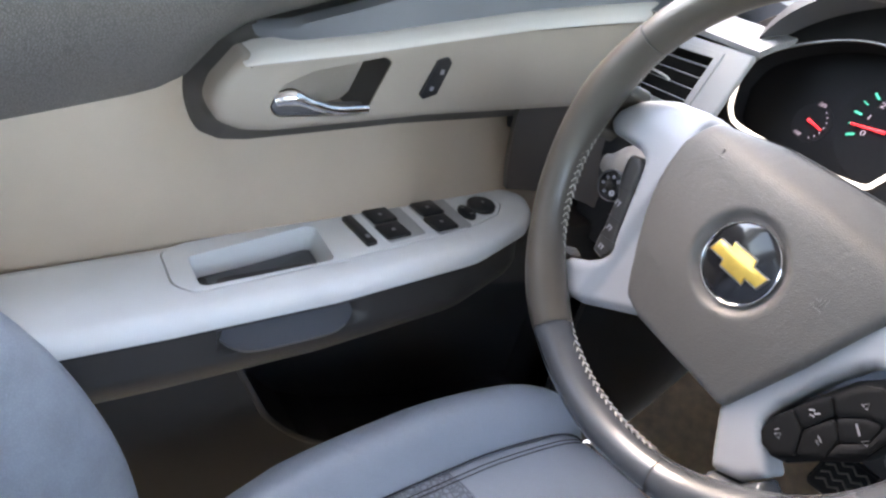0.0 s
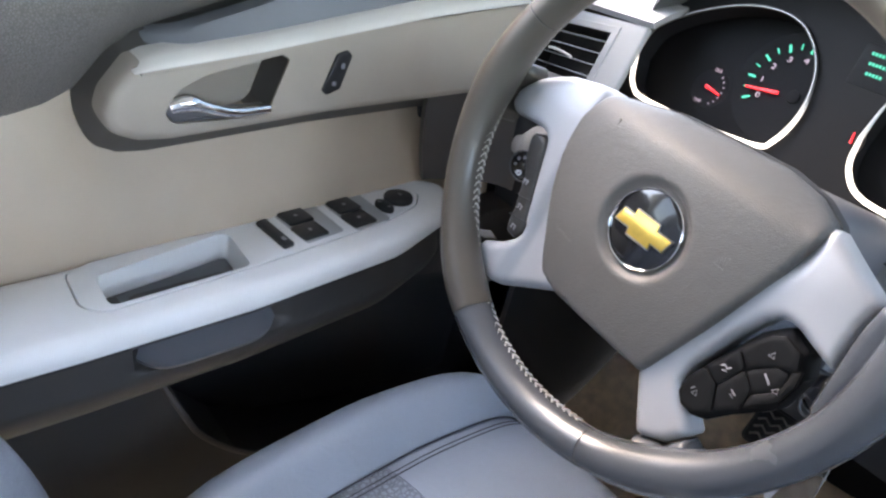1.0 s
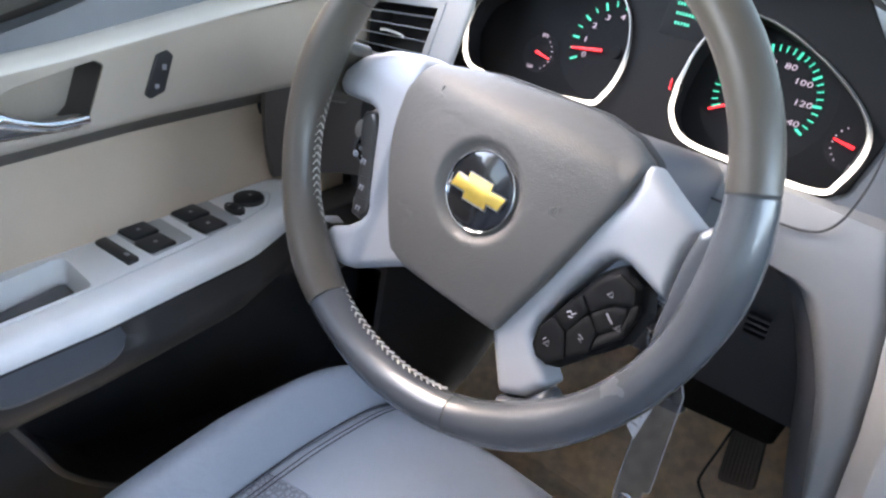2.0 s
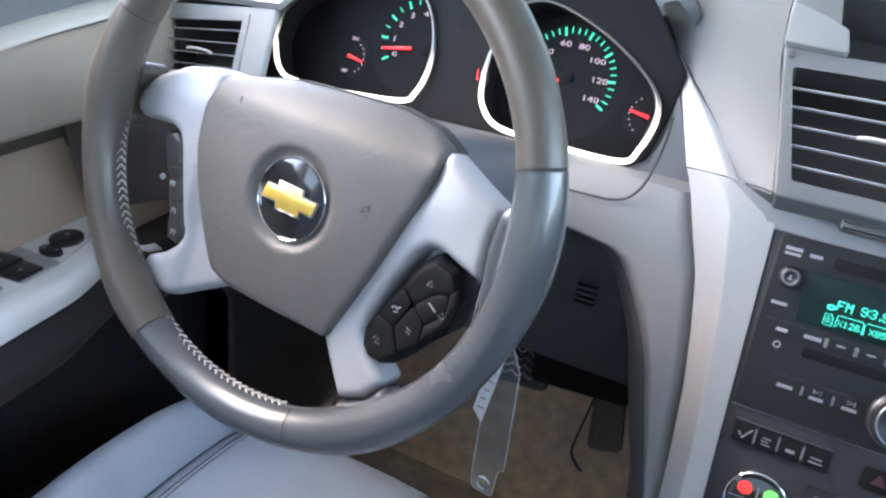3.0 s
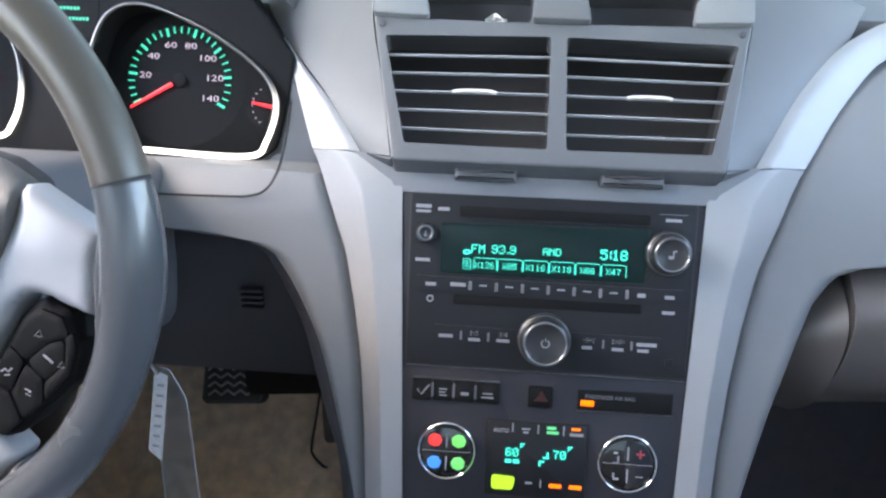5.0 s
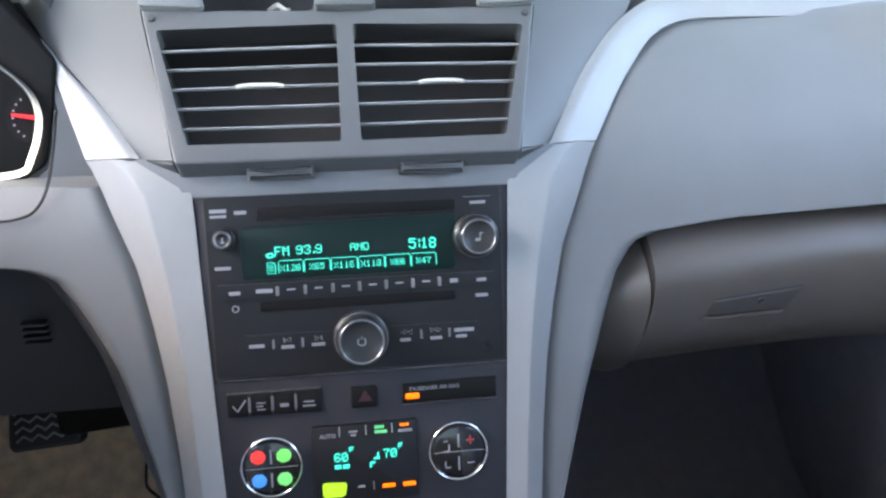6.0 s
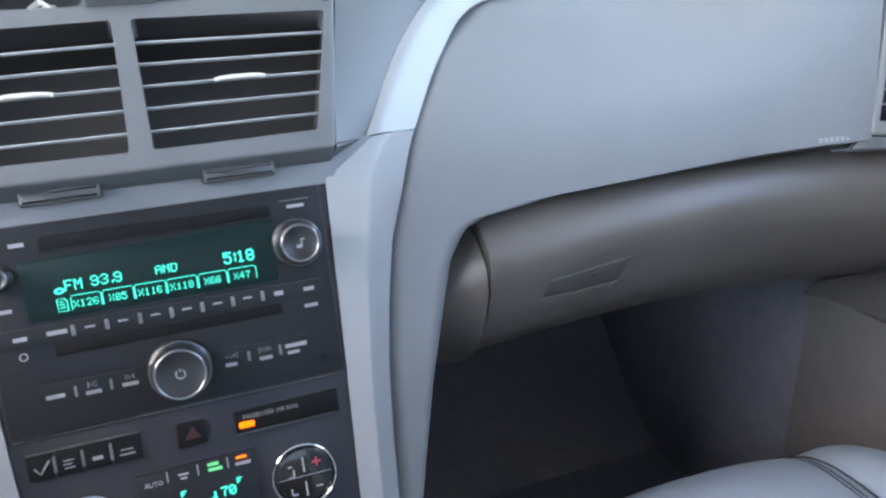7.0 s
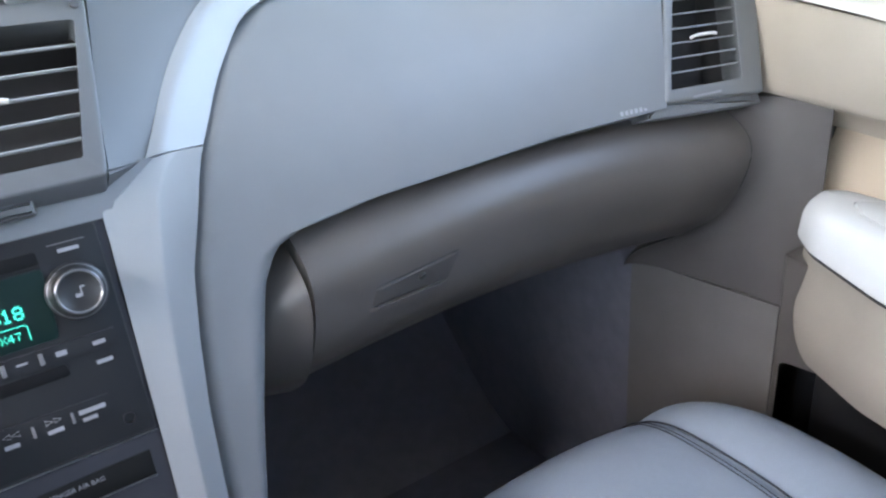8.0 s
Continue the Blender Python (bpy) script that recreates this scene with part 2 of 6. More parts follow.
def plate(poly, z0, z1, m, bev=0.001, bm=None, crown=0.0):
    """An outline raised from z0 to z1 in the pose m, its upper edge rounded by bev, its top domed by crown."""
    bm = bm or bmesh.new()
    poly = ccw(poly)
    rings = [(0, z0), (0, z1 - bev), (-bev * 0.3, z1 - bev * 0.3), (-bev, z1)] if bev else [(0, z0), (0, z1)]
    loops = []
    for d, z in rings:
        pts = grow(poly, d) if d else poly
        loops.append([bm.verts.new(m @ Vector((p[0], p[1], z))) for p in pts])
    n = len(poly)
    for a, b in zip(loops, loops[1:]):
        for i in range(n):
            bm.faces.new((a[i], a[(i + 1) % n], b[(i + 1) % n], b[i]))
    c = sum((Vector(p) for p in poly), Vector((0, 0))) / n
    if crown:
        last, pts = loops[-1], grow(poly, -bev)
        for k in (0.9, 0.75, 0.6, 0.45, 0.3, 0.15):
            ring = [bm.verts.new(m @ Vector((*(c + (p - c) * k), z1 + crown * (1 - k * k)))) for p in pts]
            for i in range(n):
                bm.faces.new((last[i], last[(i + 1) % n], ring[(i + 1) % n], ring[i]))
            last = ring
        bm.faces.new(last)
    else:
        bm.faces.new(loops[-1])
    bm.faces.new(loops[0][::-1])
    return bm


def frame_plate(outer, inner, z0, z1, m, bev=0.001, bm=None):
    """A flat ring between two outlines of as many points, raised from z0 to z1."""
    bm = bm or bmesh.new()
    outer, inner = ccw(outer), ccw(inner)
    n = len(outer)
    rows = [[(p, z0) for p in outer], [(p, z1 - bev) for p in outer], [(p, z1) for p in grow(outer, -bev)],
            [(p, z1) for p in grow(inner, bev)], [(p, z1 - bev) for p in inner], [(p, z0) for p in inner]]
    loops = [[bm.verts.new(m @ Vector((p[0], p[1], z))) for p, z in r] for r in rows]
    for a, b in zip(loops, loops[1:] + loops[:1]):
        for i in range(n):
            bm.faces.new((a[i], a[(i + 1) % n], b[(i + 1) % n], b[i]))
    return bm


def sheet(fn, nu, nv, back, bm=None):
    """A curved panel fn(u, v), u and v from 0 to 1, as thick as the way back."""
    bm = bm or bmesh.new()
    back = Vector(back)
    f = [[bm.verts.new(fn(i / nu, j / nv)) for j in range(nv + 1)] for i in range(nu + 1)]
    g = [[bm.verts.new(v.co + back) for v in r] for r in f]
    for i in range(nu):
        for j in range(nv):
            bm.faces.new((f[i][j], f[i + 1][j], f[i + 1][j + 1], f[i][j + 1]))
            bm.faces.new((g[i][j], g[i][j + 1], g[i + 1][j + 1], g[i + 1][j]))
    for i in range(nu):
        bm.faces.new((f[i][0], g[i][0], g[i + 1][0], f[i + 1][0]))
        bm.faces.new((f[i][nv], f[i + 1][nv], g[i + 1][nv], g[i][nv]))
    for j in range(nv):
        bm.faces.new((f[0][j], f[0][j + 1], g[0][j + 1], g[0][j]))
        bm.faces.new((f[nu][j], g[nu][j], g[nu][j + 1], f[nu][j + 1]))
    return bm


def tube(path, radius, bm=None, closed=False, n=10, flat=1.0, up=(0, 0, 1)):
    """A round bar along a path; radius may be a function of 0 to 1; flat squeezes it along up."""
    bm = bm or bmesh.new()
    path = [Vector(p) for p in path]
    k, loops = len(path), []
    for i, p in enumerate(path):
        a, b = (path[i - 1], path[(i + 1) % k]) if closed else (path[max(0, i - 1)], path[min(k - 1, i + 1)])
        t = (b - a).normalized()
        s = t.cross(Vector(up))
        s = s.normalized() if s.length > 1e-6 else t.orthogonal().normalized()
        w = s.cross(t)
        r = radius(i / max(1, k - 1)) if callable(radius) else radius
        loops.append([bm.verts.new(p + s * r * math.cos(2 * math.pi * q / n) + w * r * flat * math.sin(2 * math.pi * q / n)) for q in range(n)])
    for a, b in zip(loops, loops[1:] + (loops[:1] if closed else [])):
        for q in range(n):
            bm.faces.new((a[q], a[(q + 1) % n], b[(q + 1) % n], b[q]))
    if not closed:
        bm.faces.new(loops[0][::-1])
        bm.faces.new(loops[-1])
    return bm


def spline(points, n=8):
    """A smooth line through points (Catmull-Rom)."""
    P = [Vector(p) for p in points]
    P = [P[0] * 2 - P[1]] + P + [P[-1] * 2 - P[-2]]
    out = []
    for i in range(1, len(P) - 2):
        for k in range(n):
            t = k / n
            a, b, c, d = P[i - 1:i + 3]
            out.append(0.5 * (2 * b + (c - a) * t + (2 * a - 5 * b + 4 * c - d) * t * t + (3 * b - a - 3 * c + d) * t ** 3))
    out.append(P[-2])
    return out


def interp(x, table):
    xs, ys = zip(*table)
    return float(np.interp(x, xs, ys))


def smooth_interp(x, table):
    """As interp, with the knees rounded."""
    return sum(interp(x + d, table) for d in (-0.012, -0.008, -0.004, 0, 0.004, 0.008, 0.012)) / 7


def soft_interp(x, table):
    """As smooth_interp, rounded over some 6 cm."""
    return sum(interp(x + d * 0.005, table) for d in range(-6, 7)) / 13


def box(x0, y0, z0, x1, y1, z1, m=Matrix(), bev=0.003, bm=None):
    return plate(rounded(rect(x0, y0, x1, y1), bev, 2), z0, z1, m, min(bev, abs(z1 - z0) * 0.4), bm)


def words(text, size, m, material, parent, name="lettering", bold=0.0, align='CENTER'):
    """Raised lettering in the built-in font, in the pose m (x to the right, y up)."""
    c = bpy.data.curves.new(name, 'FONT')
    c.body, c.size, c.extrude, c.align_x, c.align_y, c.resolution_u, c.offset = text, size, 0.00015, align, 'CENTER', 2, bold
    tmp = bpy.data.objects.new(name, c)
    me = bpy.data.meshes.new_from_object(tmp)
    bpy.data.objects.remove(tmp)
    me.transform(m)
    me.materials.clear()
    me.materials.append(material)
    return part(name, me, material, parent)


def marks(spots, m, z, material, parent, name="printed_mark"):
    """Small printed bars (x, y, width, height), each a part."""
    for x, y, w, h in spots:
        w, h = (w, h * 0.72) if w > h else (w * 0.8, h)
        part(name, plate(rect(x - w / 2, y - h / 2, x + w / 2, y + h / 2), z - 0.0005, z, m, 0), material, parent)


def bars(spots, m, z=0.0003, bm=None):
    """Small printed bars (x, y, width, height) as one marking."""
    bm = bm or bmesh.new()
    for x, y, w, h in spots:
        plate(rect(x - w / 2, y - h / 2, x + w / 2, y + h / 2), z - 0.0005, z, m, 0, bm)
    return bm


T = Matrix.Translation


def holed(outer, holes, z0, z1, m, bev=0.0, bm=None):
    """A plate with openings through it, its outer upper edge rounded by bev."""
    bm = bm or bmesh.new()
    outer = ccw(outer)
    rings = [(0, z0), (0, z1 - bev), (-bev * 0.12, z1 - bev * 0.6), (-bev * 0.4, z1 - bev * 0.2), (-bev, z1)] if bev else [(0, z0), (0, z1)]
    loops = [[bm.verts.new(m @ Vector((p[0], p[1], z))) for p in (grow(outer, d) if d else outer)] for d, z in rings]
    edges = []
    for a, b in zip(loops, loops[1:]):
        for i in range(len(a)):
            bm.faces.new((a[i], a[(i + 1) % len(a)], b[(i + 1) % len(a)], b[i]))
    top = loops[-1]
    edges += [bm.edges.get((top[i - 1], top[i])) for i in range(len(top))]
    for h in holes:
        h = ccw(h)
        lo = [bm.verts.new(m @ Vector((p[0], p[1], z0))) for p in h]
        hi = [bm.verts.new(m @ Vector((p[0], p[1], z1))) for p in h]
        for i in range(len(h)):
            bm.faces.new((lo[i - 1], lo[i], hi[i], hi[i - 1]))
        edges += [bm.edges.get((hi[i - 1], hi[i])) for i in range(len(h))]
    bmesh.ops.triangle_fill(bm, edges=edges, use_beauty=True)
    return bm


def well(poly, z0, z1, m, taper=0.0, bm=None):
    """An open-topped pocket: walls from z1 down to z0 and a floor."""
    bm = bm or bmesh.new()
    poly = ccw(poly)
    lo = [bm.verts.new(m @ Vector((p[0], p[1], z0))) for p in (grow(poly, -taper) if taper else poly)]
    hi = [bm.verts.new(m @ Vector((p[0], p[1], z1))) for p in poly]
    for i in range(len(poly)):
        bm.faces.new((lo[i - 1], lo[i], hi[i], hi[i - 1]))
    bm.faces.new(lo)
    return bm


def pillow(outer, z0, z1, m, r, holes=(), step=0.003, shape=None):
    """A panel with softly rounded edges of radius r and, by shape(x, y), a curved top; holes go through it."""
    loops = [ccw(outer)] + [ccw(h)[::-1] for h in holes]
    ring = np.array([(a.x, a.y, b.x, b.y) for l in loops for a, b in zip(l, l[1:] + l[:1])])

    def reach(p):
        """How far each place lies from the outline, and whether it is inside."""
        ax, ay, bx, by = ring.T
        dx, dy = bx - ax, by - ay
        px, py = p[:, :1], p[:, 1:]
        k = np.clip(((px - ax) * dx + (py - ay) * dy) / np.maximum(dx * dx + dy * dy, 1e-18), 0, 1)
        d = np.hypot(px - ax - k * dx, py - ay - k * dy).min(axis=1)
        cross = ((ay > py) != (by > py)) & (px < ax + (py - ay) * dx / np.where(dy == 0, 1e-12, dy))
        return d, cross.sum(axis=1) % 2 == 1

    lo, hi = ring[:, :2].min(axis=0), ring[:, :2].max(axis=0)
    gx, gy = np.meshgrid(np.arange(lo[0], hi[0], step), np.arange(lo[1], hi[1], step))
    grid = np.column_stack((gx.ravel(), gy.ravel()))
    d, inside = reach(grid)
    grid = grid[inside & (d > step * 0.45)]
    rim = [v.copy() for l in loops for v in l]
    edges, at = [], 0
    for l in loops:
        edges += [(at + i, at + (i + 1) % len(l)) for i in range(len(l))]
        at += len(l)
    pts, es, fs = geometry.delaunay_2d_cdt(rim + [Vector(q) for q in grid.tolist()], edges, [], 1, 1e-7)[:3]
    d = reach(np.array([(q.x, q.y) for q in pts]))[0]
    bm = bmesh.new()
    top = []
    for q, e in zip(pts, d):
        e = min(e, r)
        z = z1 - r + math.sqrt(max(0.0, r * r - (r - e) ** 2)) + (shape(q.x, q.y) if shape else 0.0)
        top.append(bm.verts.new(m @ Vector((q.x, q.y, z))))
    for f in fs:
        bm.faces.new([top[i] for i in f])
    border = [e for e in bm.edges if len(e.link_faces) == 1]
    low = {}
    for e in border:
        for v in e.verts:
            if v not in low:
                i = m.inverted() @ v.co
                low[v] = bm.verts.new(m @ Vector((i.x, i.y, z0)))
    for e in border:
        a, b = e.verts
        bm.faces.new((a, b, low[b], low[a]))
    return bm


def shaped(x, a, b):
    """0 below a, 1 over b, smooth between."""
    t = max(0.0, min(1.0, (x - a) / (b - a)))
    return t * t * (3 - 2 * t)


def mm(*pts):
    return [(x / 1000, y / 1000) for x, y in pts]


# ---- reference planes of the cabin ----
STACK = basis((0, -0.022, 0.67), (1, 0, 0), (0, 0.041, 0.119))
VENT = basis((0, 0.029, 0.804), (1, 0, 0), (0, 0.066, 0.0695))
CL = basis((-0.39, 0.06, 0.78), (1, 0, 0), (0, math.sin(radians(18)), math.cos(radians(18))))
WHEEL = basis((-0.399, -0.197, 0.746), (1, 0, 0), (0, math.sin(radians(12.8)), math.cos(radians(12.8))))
PROFILE = [(0.36, -0.12), (0.48, -0.07), (0.6, -0.03), (0.68, 0.0), (0.72, 0.012), (0.76, 0.03), (0.80, 0.075), (0.83, 0.125), (0.86, 0.20)]
ARCH = [(0.36, 0.141), (0.48, 0.154), (0.57, 0.180), (0.62, 0.197), (0.65, 0.208), (0.672, 0.225), (0.680, 0.245), (0.684, 0.275), (0.690, 0.36), (0.6945, 0.50)]
ARCH_DRIVER = [(0.36, 0.129), (0.48, 0.141), (0.53, 0.156), (0.56, 0.1655), (0.583, 0.1725), (0.604, 0.180), (0.62, 0.188), (0.64, 0.200), (0.652, 0.208)] + ARCH[5:]
COLUMN = [(0.36, 0.124), (0.43, 0.128), (0.5, 0.133), (0.55, 0.136), (0.6, 0.141), (0.64, 0.148), (0.68, 0.157), (0.752, 0.184), (0.80, 0.226), (0.83, 0.282), (0.86, 0.36)]


def dash_y(z):
    return smooth_interp(z, PROFILE)


# ---- shell of the car ----
def shell():
    b = bmesh.new()
    box(-0.8, -2.2, -0.03, 0.0, 0.46, 0.0, bev=0.005, bm=b)
    tagged(part("floor", b, CARPET), "tan carpeted driver's footwell floor", "floor", kind="structure")
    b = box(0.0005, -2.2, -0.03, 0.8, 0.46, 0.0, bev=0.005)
    tagged(part("floor_passenger", b, SHADECARPET), "carpeted passenger footwell floor, painted dark as shade", "floor", kind="structure")
    b = sheet(lambda u, v: Vector((-0.8 + 0.8 * u, 0.44 + 0.34 * v, 0.0 + 0.34 * v ** 1.4)), 8, 6, (0, 0.03, -0.02))
    tagged(part("toe_board", b, CARPET), "tan carpet sloping up under the pedals", "floor", kind="structure")
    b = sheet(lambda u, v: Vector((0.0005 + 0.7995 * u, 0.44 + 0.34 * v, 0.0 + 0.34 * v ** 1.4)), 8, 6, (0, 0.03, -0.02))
    tagged(part("toe_board_passenger", b, SHADECARPET), "carpet sloping up in the passenger footwell, shade in its colour", "floor", kind="structure")
    # Tan rather than dark, to bounce light into the driver's footwell.
    b = box(-0.8, 0.78, 0.2, 0.8, 0.81, 0.87)
    tagged(part("bulkhead", b, CARPET), "carpeted bulkhead in front of the footwells, tan to bounce light", "wall", kind="structure")
    b = sheet(lambda u, v: Vector((-0.72 + 1.44 * u, -2.2 + 2.15 * v, 1.36 + 0.05 * math.sin(math.pi * u) - 0.10 * v ** 3)), 10, 10, (0, 0, 0.03))
    tagged(part("ceiling", b, HEADLINER), "pale cloth headliner", "ceiling", kind="structure")
    # Unseen rear trim, made pale to bounce light towards the front.
    b = box(-0.8, -2.25, 0.0, 0.8, -2.2, 0.90)
    tagged(part("wall_rear", b, PASSARM), "unseen trim at the back, pale to bounce light forward", "wall", kind="structure")
    for s, w in ((-1, "left"), (1, "right")):
        b = tube(spline([(s * 0.72, -0.04, 1.27), (s * 0.76, 0.42, 1.06), (s * 0.80, 0.80, 0.86)]), 0.04, n=8)
        tagged(part("pillar_front_" + w, b, HEADLINER), "pale windscreen pillar", "pillar", kind="structure")
        b = tube([(s * 0.72, -0.72, 1.37), (s * 0.80, -0.80, 0.6), (s * 0.80, -0.80, 0.0)], 0.055, n=8)
        tagged(part("pillar_middle_" + w, b, HEADLINER), "pale door pillar", "pillar", kind="structure")
        # Near-black tone stands in for the shade deep beside the footwell.
        b = box(s * 0.815 - 0.01, -0.06, 0.0, s * 0.815 + 0.01, 0.83, 0.86)
        tagged(part("kick_panel_" + w, b, KNEE), "kick panel beside the footwell, near-black as shade", "wall", kind="structure")
        b = box(s * 0.83 - 0.02, -2.2, 0.0, s * 0.83 + 0.02, -0.82, 0.8)
        tagged(part("wall_" + w, b, PASSARM), "unseen rear side trim, pale to bounce light forward", "wall", kind="structure")
    for s, w in ((-1, 3), (1, 4)):
        b = sheet(lambda u, v: Vector((s * (0.81 - 0.08 * v), -2.2 + 1.4 * u, 0.80 + 0.58 * v)), 4, 4, (s * 0.004, 0, 0))
        tagged(part("window_%d" % w, b, PRIVACY), "unseen rear side window, tinted to trim the daylight", "window", kind="structure")
    b = box(-0.8, -2.24, 0.90, 0.8, -2.21, 1.42)
    tagged(part("window_1", b, TINT), "unseen rear window, tinted to set the light from behind", "window", kind="structure")
    b = sheet(lambda u, v: Vector(((-0.72 + 1.44 * u) * (1 + 0.11 * v), -0.05 + 0.84 * v, 1.30 - 0.43 * v + 0.03 * math.sin(math.pi * u))), 10, 4, (0, 0.003, 0.004))
    tagged(part("window_2", b, WINDSCREEN), "unseen windscreen, tinted to dim the daylight", "window", kind="structure")
    # Unseen ground, kept pale to bounce light up through the windows.
    b = box(-400, -400, -0.50, 400, 400, -0.45)
    tagged(part("ground", b, mat("pale_bounce_ground", (0.34, 0.33, 0.31), 0.9, grain=0.6, size=120, stain=0.15, blotch=2)), "unseen ground, pale to bounce light into the car", "ground", kind="structure")


shell()

# ---- dashboard ----
dashboard = thing("dashboard", (0, 0.25, 0.4), "light grey moulded dashboard with silver trim strips", "dashboard")


def dash_skin(s, z0, z1, xmax, name, top=1.0):
    """The moulded skin beside a trim column, arching over the footwell; s is the side."""
    def f(u, v):
        z = z0 + (z1 - z0) * v
        a = interp(z, COLUMN) + 0.001
        lift = 0.004 if s > 0 else 0.0
        w = interp(z - lift, ARCH if s > 0 else ARCH_DRIVER) if z < 0.6945 + lift else xmax + (z - 0.70) * 0.25 * (s > 0)
        w = max(w, a + 0.004)
        u = u ** 1.8
        x = a + (w - a) * u
        y = dash_y(z) + 0.007 * max(0.0, 1 - (x - a) / 0.010) ** 2
        if s > 0:
            y -= 0.030 * max(0, (x - 0.2) / 0.55) ** 2
            h = max(0.0, min(1.0, (x - 0.40) / 0.19))
            h = h * h * (3 - 2 * h)
            y += (-0.0005 + 0.1 * (0.674 - x) + 0.38 * (z - 0.752) - y) * h
            z += 0.016 * h * v ** 4
        else:
            h = max(0.0, min(1.0, (z - 0.70) / 0.035))
            y += 0.022 * h * h * min(1.0, u / 0.3)
        edge = max(0.0, 1 - abs(u - 1) / 0.4) if z < 0.694 else 0
        return Vector((s * x, y + 0.022 * edge ** 2.5, z))
    vs = 60
    return part(name, sheet(f, 44, vs, (0, 0.03, 0)), DASH, dashboard)


airbag_panel = dash_skin(1, 0.38, 0.838, 0.600, "passenger_airbag_panel")
dash_skin(-1, 0.38, 0.735, 0.615, "driver_lower_panel")

# silver columns beside the centre stack
for s in (-1, 1):
    def low(u, v, s=s):
        z = 0.38 + (0.754 - 0.38) * v
        ys = -0.022 + (z - 0.67) * 0.345
        xi = interp(z, [(0.36, 0.094), (0.585, 0.1055), (0.754, 0.1135)])
        xo = interp(z, COLUMN)
        k = sum(max(0.0, u + d - 0.5) * 2 for d in (-0.012, 0, 0.012)) / 3
        y = ys + (dash_y(z) - ys) * k - 0.0015
        p = Vector((s * (xi + (xo - xi) * u), y, z))
        w = max(0.0, (z - 0.735) / 0.019)
        q = Vector((s * (0.146 + 0.041 * u), 0.010 + 0.016 * u, 0.7555 - 0.003 * u)) + Vector((0, -0.003, 0.002)) * math.sin(math.pi * u)
        return p.lerp(q, min(1, w))
    part("trim_column_lower", sheet(low, 40, 36, (0, 0.03, 0)), SILVER, dashboard, "satin silver trim column")
inner_l = spline([(-0.146, 0.0105, 0.7565), (-0.175, 0.045, 0.786), (-0.203, 0.075, 0.808), (-0.226, 0.100, 0.828)], 6)
outer_l = spline([(-0.187, 0.0265, 0.7535), (-0.200, 0.050, 0.778), (-0.214, 0.077, 0.803), (-0.228, 0.102, 0.8265)], 6)
inner_r = spline([(0.146, 0.0105, 0.7565), (0.190, 0.066, 0.808), (0.245, 0.120, 0.843), (0.32, 0.155, 0.858), (0.5, 0.165, 0.855), (0.76, 0.15, 0.845)], 6)
outer_r = spline([(0.187, 0.0265, 0.7535), (0.226, 0.073, 0.797), (0.275, 0.118, 0.828), (0.35, 0.130, 0.833), (0.5, 0.130, 0.829), (0.76, 0.115, 0.818)], 6)
for a, b_ in ((inner_l, outer_l), (inner_r, outer_r)):
    def up(u, v, a=a, b_=b_):
        k = v * (len(a) - 1)
        i = min(int(k), len(a) - 2)
        p, q = a[i].lerp(a[i + 1], k - i), b_[i].lerp(b_[i + 1], k - i)
        return p.lerp(q, u) + Vector((0, -0.003, 0.002)) * (shaped(u, -0.1, 0.25) - 0.6 * shaped(u, 0.25, 1.0))
    part("trim_column_upper", sheet(up, 14, (len(a) - 1) * 2, (0, 0.02, -0.01)), SILVER, dashboard, "satin silver trim strip")

# dash top behind the silver strips
b = sheet(lambda u, v: Vector((-0.80 + 1.6 * u, 0.15 + 0.68 * v, 0.852 + 0.03 * math.sin(math.pi * v) - (0.06 if abs(-0.80 + 1.6 * u) < 0.16 else 0) * (1 - v))), 40, 8, (0, 0, -0.03))
part("dash_top", b, VENTGREY, dashboard)

# inner edge of the arch over the driver's footwell, painted dark for its shade
arch = [Vector((-x, z)) for z, x in ARCH_DRIVER[:-1]] + [Vector((-0.44, 0.6925))]
arch = spline([(p.x, 0, p.y) for p in arch], 6)


def arch_edge(u, v):
    k = v * (len(arch) - 1)
    i = min(int(k), len(arch) - 2)
    p = arch[i].lerp(arch[i + 1], k - i)
    t = (arch[i + 1] - arch[i]).normalized()
    n = Vector((-t.z, 0, t.x))
    return Vector((p.x, dash_y(p.z) + 0.022, p.z)) + n * 0.022 * u + Vector((0, 0.030 * u * u, 0))


part("arch_edge", sheet(arch_edge, 6, 60, (0, 0.02, 0)), DARK, dashboard, "inner edge of the footwell arch, painted dark as shade")

# centre vents and the bin over them
va = [rounded(mm((-135, 47), (-6, 50), (-7, -49), (-111, -48)), 0.003), rounded(mm((6, 50), (135, 47), (110, -48), (7, -49)), 0.003)]
bina = rounded(mm((-117, 120), (-106, 63), (-22, 62), (-19, 120)), 0.006)
binb = rounded(mm((19, 120), (23, 62), (108, 63), (118, 120)), 0.006)
vent_panel = part("vent_panel", holed(rounded(mm((-119, -62), (119, -62), (146, 66), (152, 150), (-152, 150), (-146, 66)), 0.004), va + [bina, binb], -0.02, 0.0, VENT, 0.002), VENTGREY, dashboard)
